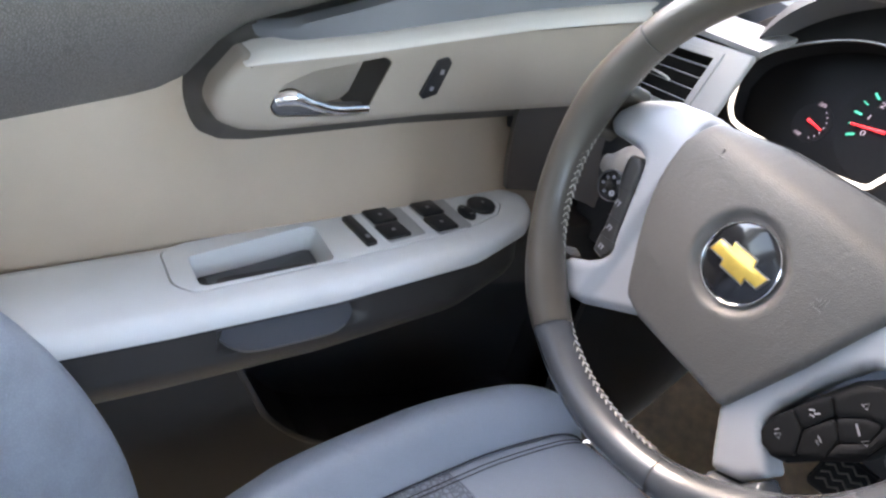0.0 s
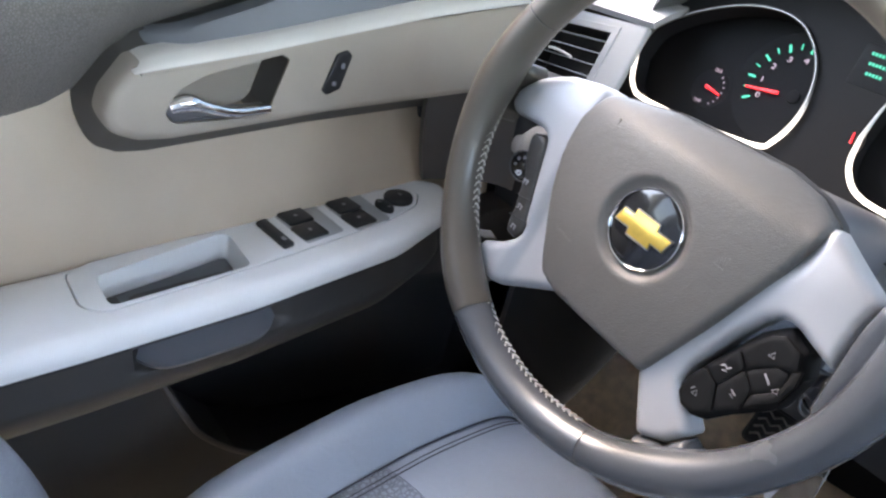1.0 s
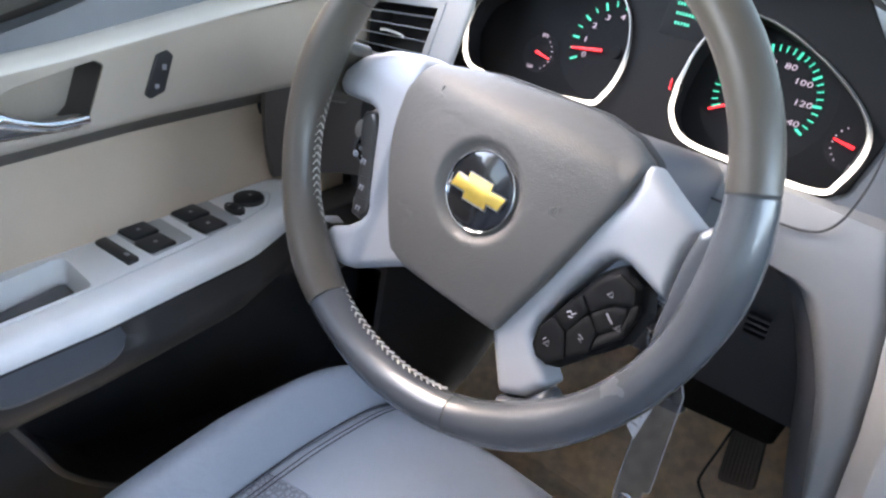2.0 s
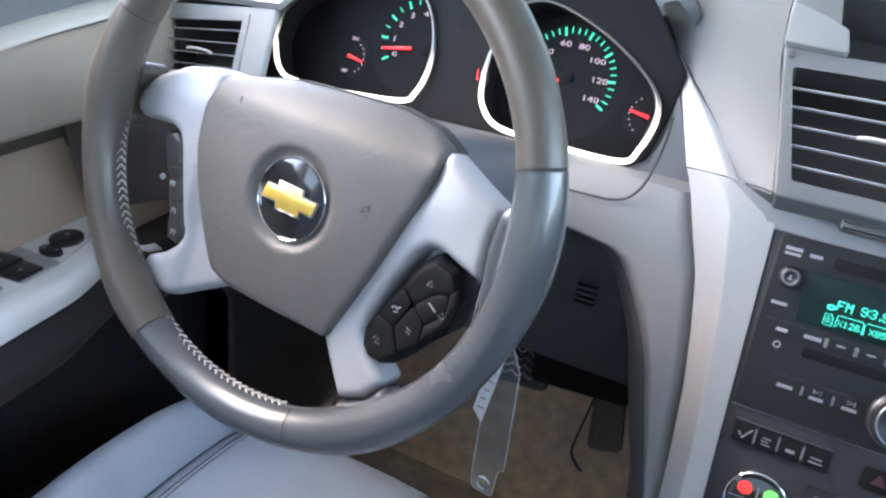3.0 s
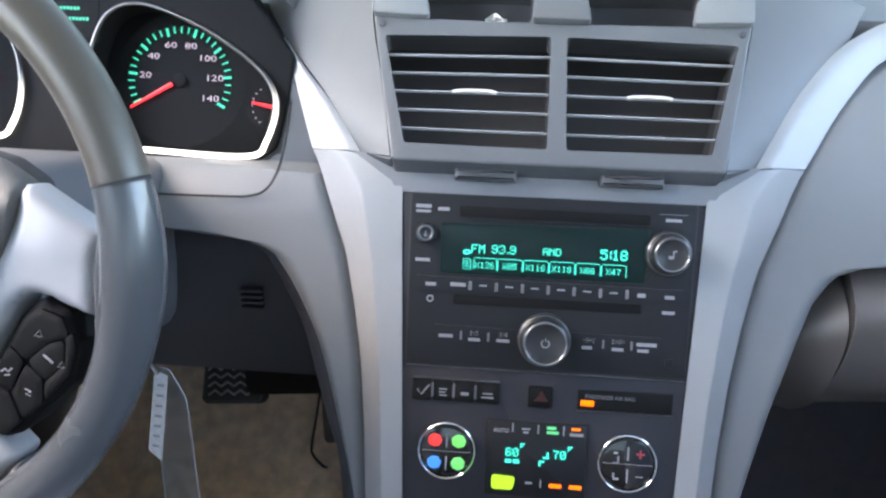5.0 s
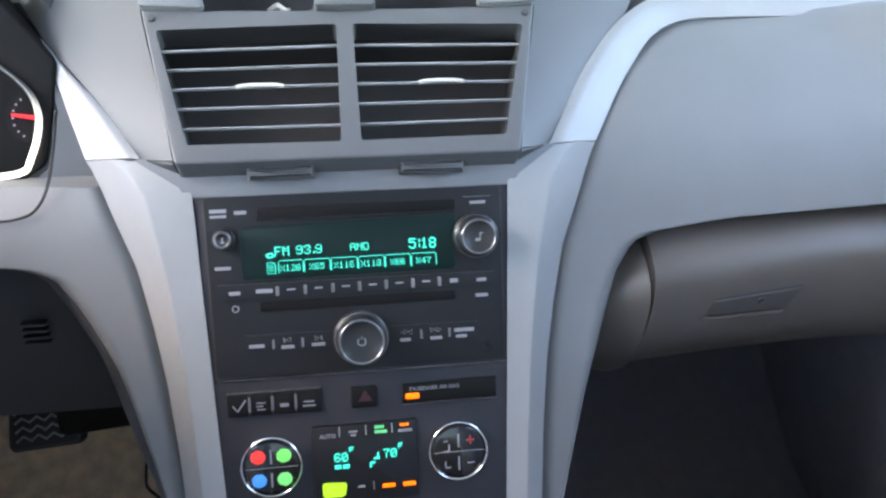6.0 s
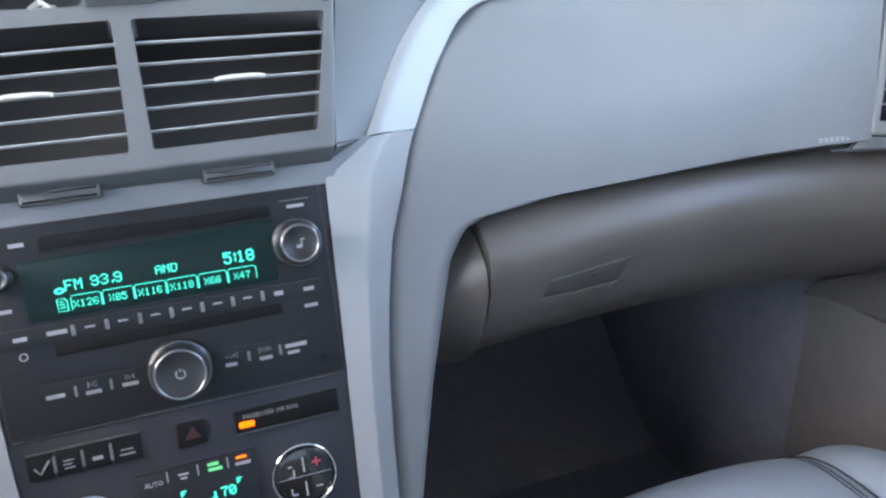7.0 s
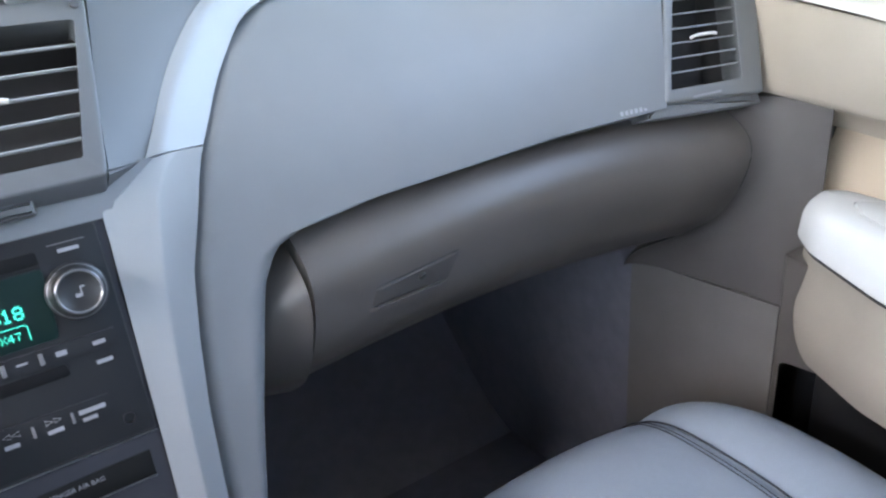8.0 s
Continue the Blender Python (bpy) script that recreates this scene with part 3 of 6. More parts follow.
for s in (-1, 1):
    rim = spline([VENT @ Vector((s * x / 1000, y / 1000, -0.003)) for x, y in ((120, -61), (132, 0), (147, 66), (153, 130))], 6)
    strip = spline([(s * x, y, z) for x, y, z in ((0.146, 0.0115, 0.7555), (0.178, 0.048, 0.790), (0.226, 0.102, 0.829), (0.262, 0.160, 0.862))], 6)

    def flank(u, v, rim=rim, strip=strip):
        k = v * (len(rim) - 1)
        i = min(int(k), len(rim) - 2)
        return rim[i].lerp(rim[i + 1], k - i).lerp(strip[i].lerp(strip[i + 1], k - i), u) + Vector((0, -0.002, 0.002)) * math.sin(math.pi * u) * v
    corners = [Vector((s * x, y, z)) for x, y, z in ((0.1195, -0.0125, 0.7605), (0.147, 0.0112, 0.7562), (0.119, 0.004, 0.752), (0.147, 0.013, 0.753))]
    part("vent_corner", sheet(lambda u, v, c=corners: c[0].lerp(c[1], u).lerp(c[2].lerp(c[3], u), v), 3, 3, (0, 0.006, 0)), VENTGREY, dashboard)
    part("vent_side_panel", sheet(flank, 12, 24, (0, 0.02, -0.015)), VENTGREY, dashboard)


def vent(name, corners, m, nslats, tab_at, parent, tab=True):
    """An air vent: dark duct, slats and a tab; corners: tl, tr, br, bl."""
    tl, tr, br, bl = [Vector(c) for c in corners]
    core = [tuple(c) for c in (tl, tr, br, bl)]
    v = part(name, well(core, -0.05, -0.001, m), DUCT, parent, "dark air vent with thin grey slats")
    for k in range(1, nslats + 1):
        f = 0.16 + 0.68 * (k - 1) / (nslats - 1)
        a, c = bl.lerp(tl, f), br.lerp(tr, f)
        bm = bmesh.new()
        d = 0.00055
        plate([(a.x, a.y - d), (c.x, c.y - d), (c.x, c.y + d), (a.x, a.y + d)], -0.0065, -0.004, m, 0.0003, bm)
        part("slat", bm, SLAT, v)
    if tab:
        f = tab_at[1]
        a, c = bl.lerp(tl, f), br.lerp(tr, f)
        p = a.lerp(c, tab_at[0])
        part("tab", tube([m @ Vector((p.x + 0.0165 * k / 8, p.y + 0.0016 * (1 - (k / 8) ** 4), -0.0005)) for k in range(-8, 9)], 0.0015, n=8), DOORSTRIP, v, "pale satin sliding tab")
    return v


vent("air_vent", mm((-135, 47), (-6, 50), (-7, -49), (-111, -48)), VENT, 5, (0.52, 0.47), dashboard)
vent("air_vent", mm((6, 50), (135, 47), (110, -48), (7, -49)), VENT, 5, (0.53, 0.47), dashboard)
for poly in (bina, binb):
    part("bin_well", well(poly, -0.05, -0.001, VENT), DARK, dashboard, "dark open bin in the dash top")
part("bin_catch", plate(rounded(mm((-21, 61), (24, 61), (19, 100), (-18, 100)), 0.003), 0.0005, 0.008, VENT, 0.002), VENTGREY, dashboard)
for s in (-1, 1):
    part("bump_stop", plate(disc(s * 0.138, 0.0570, 0.003, n=14), -0.001, 0.002, VENT, 0.0006), DARK, dashboard, "dark rubber stop")

# band under the vents, with the two clips
part("stack_band", holed(mm((-117, 64), (117, 64), (121, 72), (150, 92), (121, 96), (-121, 96), (-150, 92), (-121, 72)), [], -0.02, 0.0012, STACK, 0.0006), BAND, dashboard)
for cx in (-0.05, 0.056):
    c = part("clip", plate(rounded(rect(cx - 0.023, 0.0740, cx + 0.023, 0.0835), 0.002), -0.002, 0.013, STACK, 0.003), CLIP, dashboard, "dark plastic clip")
    part("clip_slot", plate(rounded(rect(cx - 0.032, 0.083, cx + 0.032, 0.0855), 0.001), 0.0005, 0.0016, STACK, 0.0003), GAP, dashboard)

# console panel that carries radio and climate controls
part("console_panel", plate(rounded(mm((-101, -330), (101, -330), (115, 66), (-115, 66)), 0.004), -0.03, 0.0, STACK, 0.003), STACKGREY, dashboard, "charcoal console panel")

# glovebox
LID = [(-0.03, 0.070), (0.0, 0.026), (0.010, 0.006), (0.022, -0.008), (0.034, -0.0125), (0.05, -0.012), (0.07, -0.006), (0.09, 0.002), (0.12, 0.0215), (0.155, 0.070), (0.2, 0.12)]


def lid_front(dz, u):
    """How far back the lid's front lies, dz under its upper edge."""
    y = smooth_interp(dz, LID) - 0.018 * u * u
    return y - 0.006 * shaped(u, 0.95, 1.0) ** 2


def lid_top(u):
    return 0.681 + 0.016 * math.sin(math.pi * u) - 0.004 * u


LID_END = 0.945
glovebox = part("glovebox", sheet(lambda u, v: Vector((0.232 + (0.7425 - 0.232) * LID_END * u, lid_front(0.155 * v, LID_END * u), lid_top(LID_END * u) - 0.155 * v)), 60, 34, (0, 0.06, -0.005)), TAUPE, dashboard, "taupe glovebox lid")
part("glovebox_side", sheet(lambda u, v: Vector((0.2298 - (0.040 + 0.012 * v) * u, lid_front(0.148 * v, 0) + 0.002 + 0.02 * u, 0.671 - 0.148 * v - 0.022 * u * (1 - v))), 8, 18, (0, 0.06, 0)), TAUPE, dashboard)
part("glovebox_seam", tube([(0.232 + 0.5105 * LID_END, lid_front(0.08 * k / 12, LID_END) + 0.0004, lid_top(LID_END) - 0.08 * k / 12) for k in range(13)], 0.0012, n=5), GAP, glovebox)

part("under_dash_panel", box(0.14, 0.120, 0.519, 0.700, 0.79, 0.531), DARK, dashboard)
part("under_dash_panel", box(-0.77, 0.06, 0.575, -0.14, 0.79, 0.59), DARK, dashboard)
# moulded end of the dashboard beside the passenger door
def end_wall(u, v, z0, z1, end):
    z = z0 + (z1 - z0) * v
    y0 = interp(z, [(0.44, 0.150), (0.525, 0.145), (0.56, 0.07), (0.60, 0.03), (0.69, 0.012)])
    return Vector((0.744 + 0.008 * u ** 2, y0 + (end - y0) * u, z + 0.004 * u))


def dash_corner(u, v):
    """A hollow sweep from the glovebox lid's end forward to the door."""
    z = 0.689 - 0.2305 * v
    dz = max(0.0, lid_top(LID_END) - z)
    a = Vector((0.2325 + 0.5105 * LID_END, min(0.15, lid_front(dz, LID_END) + 0.5 * max(0.0, dz - 0.155)), z))
    c, e = Vector((0.752, a.y, z)), Vector((0.752, -0.086, z + 0.004))
    return a.lerp(c, u).lerp(c.lerp(e, u), u)


part("dash_end", sheet(dash_corner, 20, 24, (0.02, 0.01, 0)), ENDCAP, dashboard, "taupe moulded end panel")
part("kick_cover", sheet(lambda u, v: end_wall(u, v, 0.456, 0.02, -0.055), 10, 10, (0.02, 0, 0)), KICK, dashboard, "taupe kick panel cover")
part("footwell_lining", box(0.762, 0.14, 0.0, 0.775, 0.78, 0.52), SHADECARPET, dashboard, "carpeted footwell side, painted dark as shade")
def lid_y(x, z):
    """The front of the glovebox lid at one place."""
    u = (x - 0.232) / (0.7425 - 0.232)
    return lid_front(lid_top(u) - z, u)


def on_lid(corners, proud):
    """A thin patch between four corners that follows the lid."""
    a, b, c, d = [Vector((0.322 + x / 1000, 0, 0.622 + z / 1000)) for x, z in corners]

    def f(u, v):
        p = a.lerp(b, u).lerp(d.lerp(c, u), v)
        edge = min(1.0, 9 * min(u, v, 1 - u, 1 - v))
        return Vector((p.x, lid_y(p.x, p.z) - proud * edge + 0.0006 * (1 - edge), p.z))
    return sheet(f, 20, 20, (0, 0.004, 0))


part("latch_gap", on_lid(((-43, 7.0), (44.5, 18.5), (33, -11.5), (-46, -12.5)), 0.0006), GAP, glovebox)
part("latch_paddle", on_lid(((-41, 5.5), (42, 16.5), (31, -10), (-44, -11)), 0.0017), LATCH, glovebox, "glovebox latch, dark in place of its recess")
part("latch_lip", on_lid(((-44, -11.5), (31, -10.5), (27, -14), (-45, -15.5)), 0.0034), TAUPE, glovebox)
part("latch_keyhole", plate(disc(0.002, 0.004, 0.0035), 0.001, 0.0026, basis((0.322, lid_y(0.322, 0.625) + 0.0005, 0.622), (1, -0.02, 0), (0, -0.42, 1)), 0.0005), BLACK, glovebox)
seam = spline([(-0.211, 0.0545, 0.783), (-0.209, 0.033, 0.764), (-0.213, 0.019, 0.739), (-0.221, 0.0125, 0.724), (-0.234, 0.0105, 0.7175), (-0.263, 0.0095, 0.716), (-0.40, 0.009, 0.715)], 6)
part("dash_seam", tube(seam, 0.0011, n=5), GAP, dashboard)
for s in (-1, 1):
    part("bin_lip", plate(rounded(mm((s * 100, 62), (s * 105, 84), (s * 121, 93), (s * 150, 104), (s * 146, 64)), 0.004), 0.0004, 0.006, VENT, 0.002), DASH, dashboard, "pale raised lip beside the bin")
# knee panel under the steering column
KV = basis((-0.243, 0.018, 0.622), (1, 0, 0), (0, -0.05, 1))
for k in range(4):
    part("sensor_slot", plate(rounded(rect(-0.010, -0.009 + 0.0056 * k, 0.009, -0.0065 + 0.0056 * k), 0.001, 2), -0.006, 0.0012, KV, 0.0003), BLACK, dashboard)
part("knee_panel", sheet(lambda u, v: Vector((-0.75 + (0.75 - 0.185) * u, 0.040 + 0.012 * v - 0.016 * math.sin(math.pi * v ** 0.6), 0.70 - 0.168 * v)), 16, 12, (0, 0.05, 0)), KNEE, dashboard, "charcoal knee panel")
# Added black block for the shaded gap under the dashboard.
part("underdash_shade", plate(rounded([Vector(p) for p in ((-0.365, 0.337), (-0.225, 0.350), (-0.222, 0.58), (-0.365, 0.58))], 0.012), -0.10, 0.0, basis((0, 0.30, 0), (1, 0, 0), (0, 0, 1)), 0.006), DIALBLACK, dashboard, "black block in place of the shade under the dashboard")
# The driver's side is tan so that it brightens the footwell.
for s, side in ((-1, CARPET), (1, DARK)):
    part("console_side", box(-0.010, 0.0, 0, 0.010, 0.78, 0.62, T((s * 0.125, 0.02, 0.0))), side, dashboard)

def driver_corner(u, v):
    """The dark hollow end of the dashboard towards the driver's door."""
    z = 0.692 - 0.115 * v
    a, c, e = Vector((-0.715, 0.035, z)), Vector((-0.755, 0.030, z)), Vector((-0.766, -0.085 + 0.02 * v * v, z))
    return a.lerp(c, u).lerp(c.lerp(e, u), u)


part("dash_end", sheet(driver_corner, 16, 8, (-0.012, 0.004, 0)), TAUPE, dashboard, "dark moulded end panel")

# left and right end vents
LV = basis((-0.69, 0.02, 0.765), (1, 0, 0), (0, 0.3, 1))
lvc = mm((-52, 16), (48, 29), (47, -28), (-50, -36))
part("end_vent_panel", holed(rounded(mm((-84, -62), (84, -50), (86, 48), (-84, 30)), 0.005), [rounded(lvc, 0.002)], -0.006, 0.0, LV, 0.003), LITDASH, dashboard)
vent("end_vent", lvc, LV, 4, (0.5, 0.42), dashboard)
RV = basis((0.674, -0.004, 0.752), (1, -0.1, 0), (0, 0.38, 1))
rvc = mm((-36, 62), (41, 60), (27, -38), (-65, -35))
part("end_vent_panel", holed(rounded(mm((-43, 80), (76, 78), (53, -56), (-74, -46)), 0.004), [rounded(rvc, 0.002)], -0.025, 0.0, RV, 0.003), DASH, dashboard)
vent("end_vent", rvc, RV, 6, (0.48, 0.46), dashboard)
part("end_vent_lip", plate(rounded(mm((-77, -43), (54, -53), (56, -66), (-96, -57)), 0.002), -0.040, -0.008, RV, 0.003), BAND, dashboard, "grey lip under the end vent")
part("end_vent_mark", bars([(-0.022, -0.0455, 0.036, 0.0022)], RV, 0.0006), PRINT, dashboard)
part("airbag_mark", bars([(-0.125 + 0.0055 * k, -0.046, 0.0035, 0.004) for k in range(7)], RV @ T((0, 0, -0.0025)), 0.0006), SLAT, airbag_panel)

b = sheet(lambda u, v: Vector((-0.785 + 0.186 * u, 0.030 + 0.05 * v - 0.004 * math.sin(math.pi * v), 0.806 + 0.010 * u + 0.018 * v)), 8, 6, (0, 0.004, -0.006))
part("end_vent_strip", b, SILVER, dashboard, "pale satin strip over the end vent")
lvo = mm((-60, 22), (56, 37), (55, -36), (-58, -44))
part("end_vent_frame", frame_plate(lvo, lvc, -0.002, 0.0014, LV, 0.0006), LITDASH, dashboard)

# ---- instrument cluster ----
cluster = thing("instrument_cluster", (-0.39, 0.1, 0.72), "instrument cluster with chrome-ringed gauges and teal lighting", "instrument cluster")
RING_L = spline([Vector((x / 1000, y / 1000, 0)) for x, y in ((-237, 0), (-229, 30), (-190, 60), (-143, 79), (-98, 78), (-66, 52), (-53, 12), (-60, -24), (-82, -37), (-190, -41), (-222, -32), (-237, 0))], 6)[:-1]
RING_R = spline([Vector((x / 1000, y / 1000, 0)) for x, y in ((3, 5), (7, 40), (22, 70), (53, 77), (105, 58), (150, 28), (165, 2), (158, -30), (143, -43), (73, -42), (28, -38), (8, -20), (3, 5))], 6)[:-1]
part("cluster_face", plate(rounded(mm((-262, -46), (178, -46), (186, 30), (120, 110), (-200, 115), (-268, 50)), 0.02), -0.055, -0.035, CL, 0.001), DIALBLACK, cluster)
part("cluster_surround", holed(rounded(mm((-262, -48), (146, -49), (166, -36), (174, 2), (178, 40), (120, 112), (-200, 116), (-268, 50)), 0.012), [[Vector((p.x, p.y)) for p in RING_L], [Vector((p.x, p.y)) for p in RING_R]], -0.03, -0.004, CL, 0.002), DIALBLACK, cluster, "black cluster surround")
part("cluster_cheek", plate(rounded(mm((146, -51), (208, -54), (193, -15), (178, 20), (166, 46), (171, 20), (175, 2), (167, -37)), 0.003), -0.03, -0.006, CL, 0.002), BAND, cluster, "grey cheek beside the gauges")
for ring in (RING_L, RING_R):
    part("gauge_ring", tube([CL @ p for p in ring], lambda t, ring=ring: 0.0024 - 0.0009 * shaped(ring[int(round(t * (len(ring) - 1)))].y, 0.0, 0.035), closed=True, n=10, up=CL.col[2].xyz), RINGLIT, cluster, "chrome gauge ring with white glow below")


def gauge(cx, cy, r, a0, a1, n, numbers, needle_at, every=2, hub=(0, 0), root=0.007):
    """Ticks, figures and needle of a dial; angles in degrees."""
    face = CL @ T((0, 0, -0.034))
    g = part("dial", plate(disc(cx, cy, r * 1.25), -0.0020, -0.0008, face, 0), DIALBLACK, cluster)
    for k in range(n + 1):
        a = radians(a0 + (a1 - a0) * k / n)
        l = 0.0055 if k % every else 0.0075
        w = 0.0006 if k % every else 0.0011
        c, s_ = math.cos(a), math.sin(a)
        pts = []
        for rr, ww in ((r - l, -w), (r, -w), (r, w), (r - l, w)):
            pts.append((cx + rr * c - ww * s_, cy + rr * s_ + ww * c))
        part("tick_mark", plate(pts, 0.0003, 0.0008, face, 0), TICK, g)
    for k, t in enumerate(numbers):
        if t:
            a = radians(a0 + (a1 - a0) * k / (len(numbers) - 1))
            words(t, 0.0085, face @ T((cx + (r - 0.015) * math.cos(a), cy + (r - 0.015) * math.sin(a), 0.0008)) @ Matrix.Diagonal((1.32, 0.88, 1, 1)), LILAC, g, "figure")
    a = radians(needle_at)
    d = Vector((math.cos(a), math.sin(a)))
    q = Vector((-d.y, d.x))
    c = Vector((cx + hub[0], cy + hub[1]))
    part("needle", plate([c + d * root + q * 0.0015, c + d * root - q * 0.0015, c + d * (r + 0.003) - q * 0.0008, c + d * (r + 0.003) + q * 0.0008], 0.002, 0.004, face, 0.0005), REDLIT, g, "glowing red needle")
    part("needle_hub", plate(disc(c.x, c.y, 0.006), 0.0005, 0.0018, face, 0.0004), DIALBLACK, g)
    return g


gauge(0.0690, 0.021, 0.046, 207, -28.5, 28, ["", "20", "40", "60", "80", "100", "120", "140"], 210, 4)
gauge(-0.088, 0.025, 0.044, 211, -2, 14, ["0", "1", "2", "3", "4", "5", "6", "7"], 189, 2, (0.007, -0.0045), 0.014)


def small_gauge(cx, cy, needle_at, flip, depth=-0.034, texts=(), scale=1.0):
    face = CL @ T((cx, cy, depth)) @ Matrix.Scale(scale, 4)
    cx = cy = 0.0
    g = part("small_dial", plate(disc(cx, cy, 0.020), -0.0018, -0.0004, face, 0), DIALBLACK, cluster)
    for k in range(7):
        a = radians(-60 + 20 * k)
        x, y = cx + flip * 0.014 * math.cos(a), cy + 0.016 * math.sin(a)
        part("tick_mark", plate(disc(x, y, 0.0008, n=6), 0.0003, 0.0008, face, 0), LILAC, g)
    a = radians(needle_at)
    d, q = Vector((math.cos(a), math.sin(a))), Vector((-math.sin(a), math.cos(a)))
    c = Vector((cx, cy))
    part("needle", plate([c - d * 0.004 + q * 0.0016, c - d * 0.004 - q * 0.0016, c + d * 0.014 - q * 0.0008, c + d * 0.014 + q * 0.0008], 0.002, 0.0035, face, 0.0004), REDLIT, g, "glowing red needle")
    for t, x, y in texts:
        words(t, 0.0055, face @ T((cx + x, cy + y, 0.0008)), LILAC, g, "figure")


small_gauge(-0.161, -0.002, -12, 1, texts=(("260", -0.001, 0.019), ("160", -0.006, -0.015)))
small_gauge(0.148, 0.002, 170, -1, texts=(("F", 0.006, 0.018), ("E", 0.006, -0.016)))
small_gauge(-0.0035, 0.001, 100, 1, -0.0045, scale=0.55)
msg = part("message_display", plate(rounded(rect(-0.036, 0.044, 0.012, 0.082), 0.003), -0.006, -0.0034, CL, 0.001), DIALBLACK, cluster)
bm = bmesh.new()
for k, w in enumerate((0.024, 0.030, 0.016)):
    for j in range(int(w / 0.003)):
        plate(rect(-0.028 + j * 0.003 + 0.002 * k, 0.073 - k * 0.0085 - 0.0013, -0.028 + j * 0.003 + 0.002 * k + 0.0017, 0.073 - k * 0.0085 + 0.0013), -0.0034, -0.0030, CL, 0, bm)
part("display_text", bm, TICK, msg)

# hood over the cluster
def hood(u, v):
    a = math.pi * (1.02 - 1.04 * u)
    x = -0.440 + (0.228 if u > 0.5 else 0.186) * math.cos(a)
    z = 0.80 + 0.118 * max(0.0, math.sin(a)) ** (0.7 if u > 0.5 else 1.2 - 0.5 * shaped(u, 0.3, 0.5))
    return Vector((x, 0.035 + 0.13 * v + 0.02 * (1 - math.sin(max(0, min(math.pi, a)))) + 0.075 * max(0.0, math.cos(a)) ** 2, z - 0.02 * v))


part("cluster_hood", sheet(hood, 36, 6, (0, 0.004, 0.014)), DARK, cluster, "dark hood over the gauges")

# ---- steering wheel ----
wheel = thing("steering_wheel", (-0.399, -0.12, 0.72), "grey leather steering wheel with silver spokes, slightly turned", "steering wheel")
W = WHEEL @ Matrix.Rotation(radians(-6.0), 4, 'Z')
RR, RT = 0.1728, 0.0143


def rim_arc(a0, a1, n=24):
    return [W @ Vector((RR * math.cos(radians(a0 + (a1 - a0) * k / n)), RR * math.sin(radians(a0 + (a1 - a0) * k / n)), 0)) for k in range(n + 1)]


wn_ = W.col[2].xyz
def swell(a):
    """The rim is thicker where the spokes join it."""
    return RT + 0.0022 * sum(math.exp(-(((a - c + 180) % 360 - 180) / 13.0) ** 2) for c in (4, 176, 232, 308))


for a0, a1, mt in ((20.6, 157.7, RIM), (158.3, 241.7, RIM), (242.3, 289.7, RIMLOW), (290.3, 380, RIMLOW)):
    part("rim_section", tube(rim_arc(a0, a1, 40), lambda t, a0=a0, a1=a1: swell(a0 + (a1 - a0) * t), n=20, flat=1.1, up=wn_), mt, wheel, "worn grey leather rim")
for a in (158.0, 242.0, 290.0, 20.3):
    part("rim_seam", tube(rim_arc(a - 0.4, a + 0.4, 2), swell(a) - 0.0007, n=20, flat=1.1, up=wn_), GAP, wheel)


def stitches(a0, a1):
    bm = bmesh.new()
    n = int(abs(a1 - a0) / 2.1)
    for k in range(n):
        a = radians(a0 + (a1 - a0) * k / n)
        for d, t in ((-0.004, 0.3), (0.004, -0.3)):
            p = Vector((math.cos(a), math.sin(a), 0)) * (RR - RT + 0.0003)
            q = Vector((math.cos(a + 0.026), math.sin(a + 0.026), 0)) * (RR - RT + 0.0003)
            tube([W @ (p + Vector((0, 0, -0.003))), W @ ((p + q) / 2 + Vector((0, 0, -0.003 + d * 0.6))), W @ (q + Vector((0, 0, -0.003 + d)))], 0.0008, bm, n=4)
    return bm


part("stitching", stitches(166, 286), THREAD, wheel, "pale cross stitching inside the rim")

def pad_shape(x, y):
    """Domed, rolled back at its upper edge, with a round dish for the badge."""
    far = math.hypot(x, y + 0.019)
    dome = 0.0075 * max(0.0, 1 - (x / 0.105) ** 2 - ((y + 0.02) / 0.092) ** 2)
    return dome - 0.007 * shaped(y, 0.018, 0.062) ** 1.5 - 0.016 * shaped(y, 0.030, 0.062) ** 1.5 - 0.0062 * (1 - shaped(far, 0.0285, 0.0365))


pad_outline = rounded(mm((-86, 43), (-40, 54), (5, 58), (45, 61), (74, 57), (96, 46), (90, 10), (74, -42), (53, -101), (-38, -100), (-55, -95), (-68, -72), (-84, -40), (-94, -10), (-96, 18)),
                      [0.012, 0.03, 0.03, 0.03, 0.02, 0.010, 0.05, 0.08, 0.010, 0.012, 0.014, 0.03, 0.03, 0.03, 0.03])
pad = part("hub_pad", pillow(pad_outline, -0.046, -0.0115, W, 0.005, step=0.0024, shape=pad_shape), PAD, wheel, "dark grained airbag cover")
part("pad_gap", plate(grow(ccw(pad_outline), 0.0012), -0.052, -0.0400, W, 0.0004), GAP, wheel)
spoke_left = mm((-60, 44), (-100, 43.5), (-128, 37), (-152, 24), (-167, 7), (-168, -6), (-160, -12), (-140, -9.5), (-126, -8), (-116, -11), (-112, -21), (-101, -55), (-92, -82), (-95, -91), (-108, -104), (-122, -111), (-124, -120), (-111, -127), (-100, -134), (-87, -131), (-38, -101), (-46, -60), (-62, 0))
spoke_right = mm((72, 44), (98, 47), (120, 36), (141, 26.5), (140, 10), (143, -21), (132, -18), (114, -12.5), (105, -12), (97, -20), (87, -42), (78, -72), (78, -86), (86, -97), (103, -111), (93, -128), (73, -138), (49, -102), (52, -60), (72, 0))
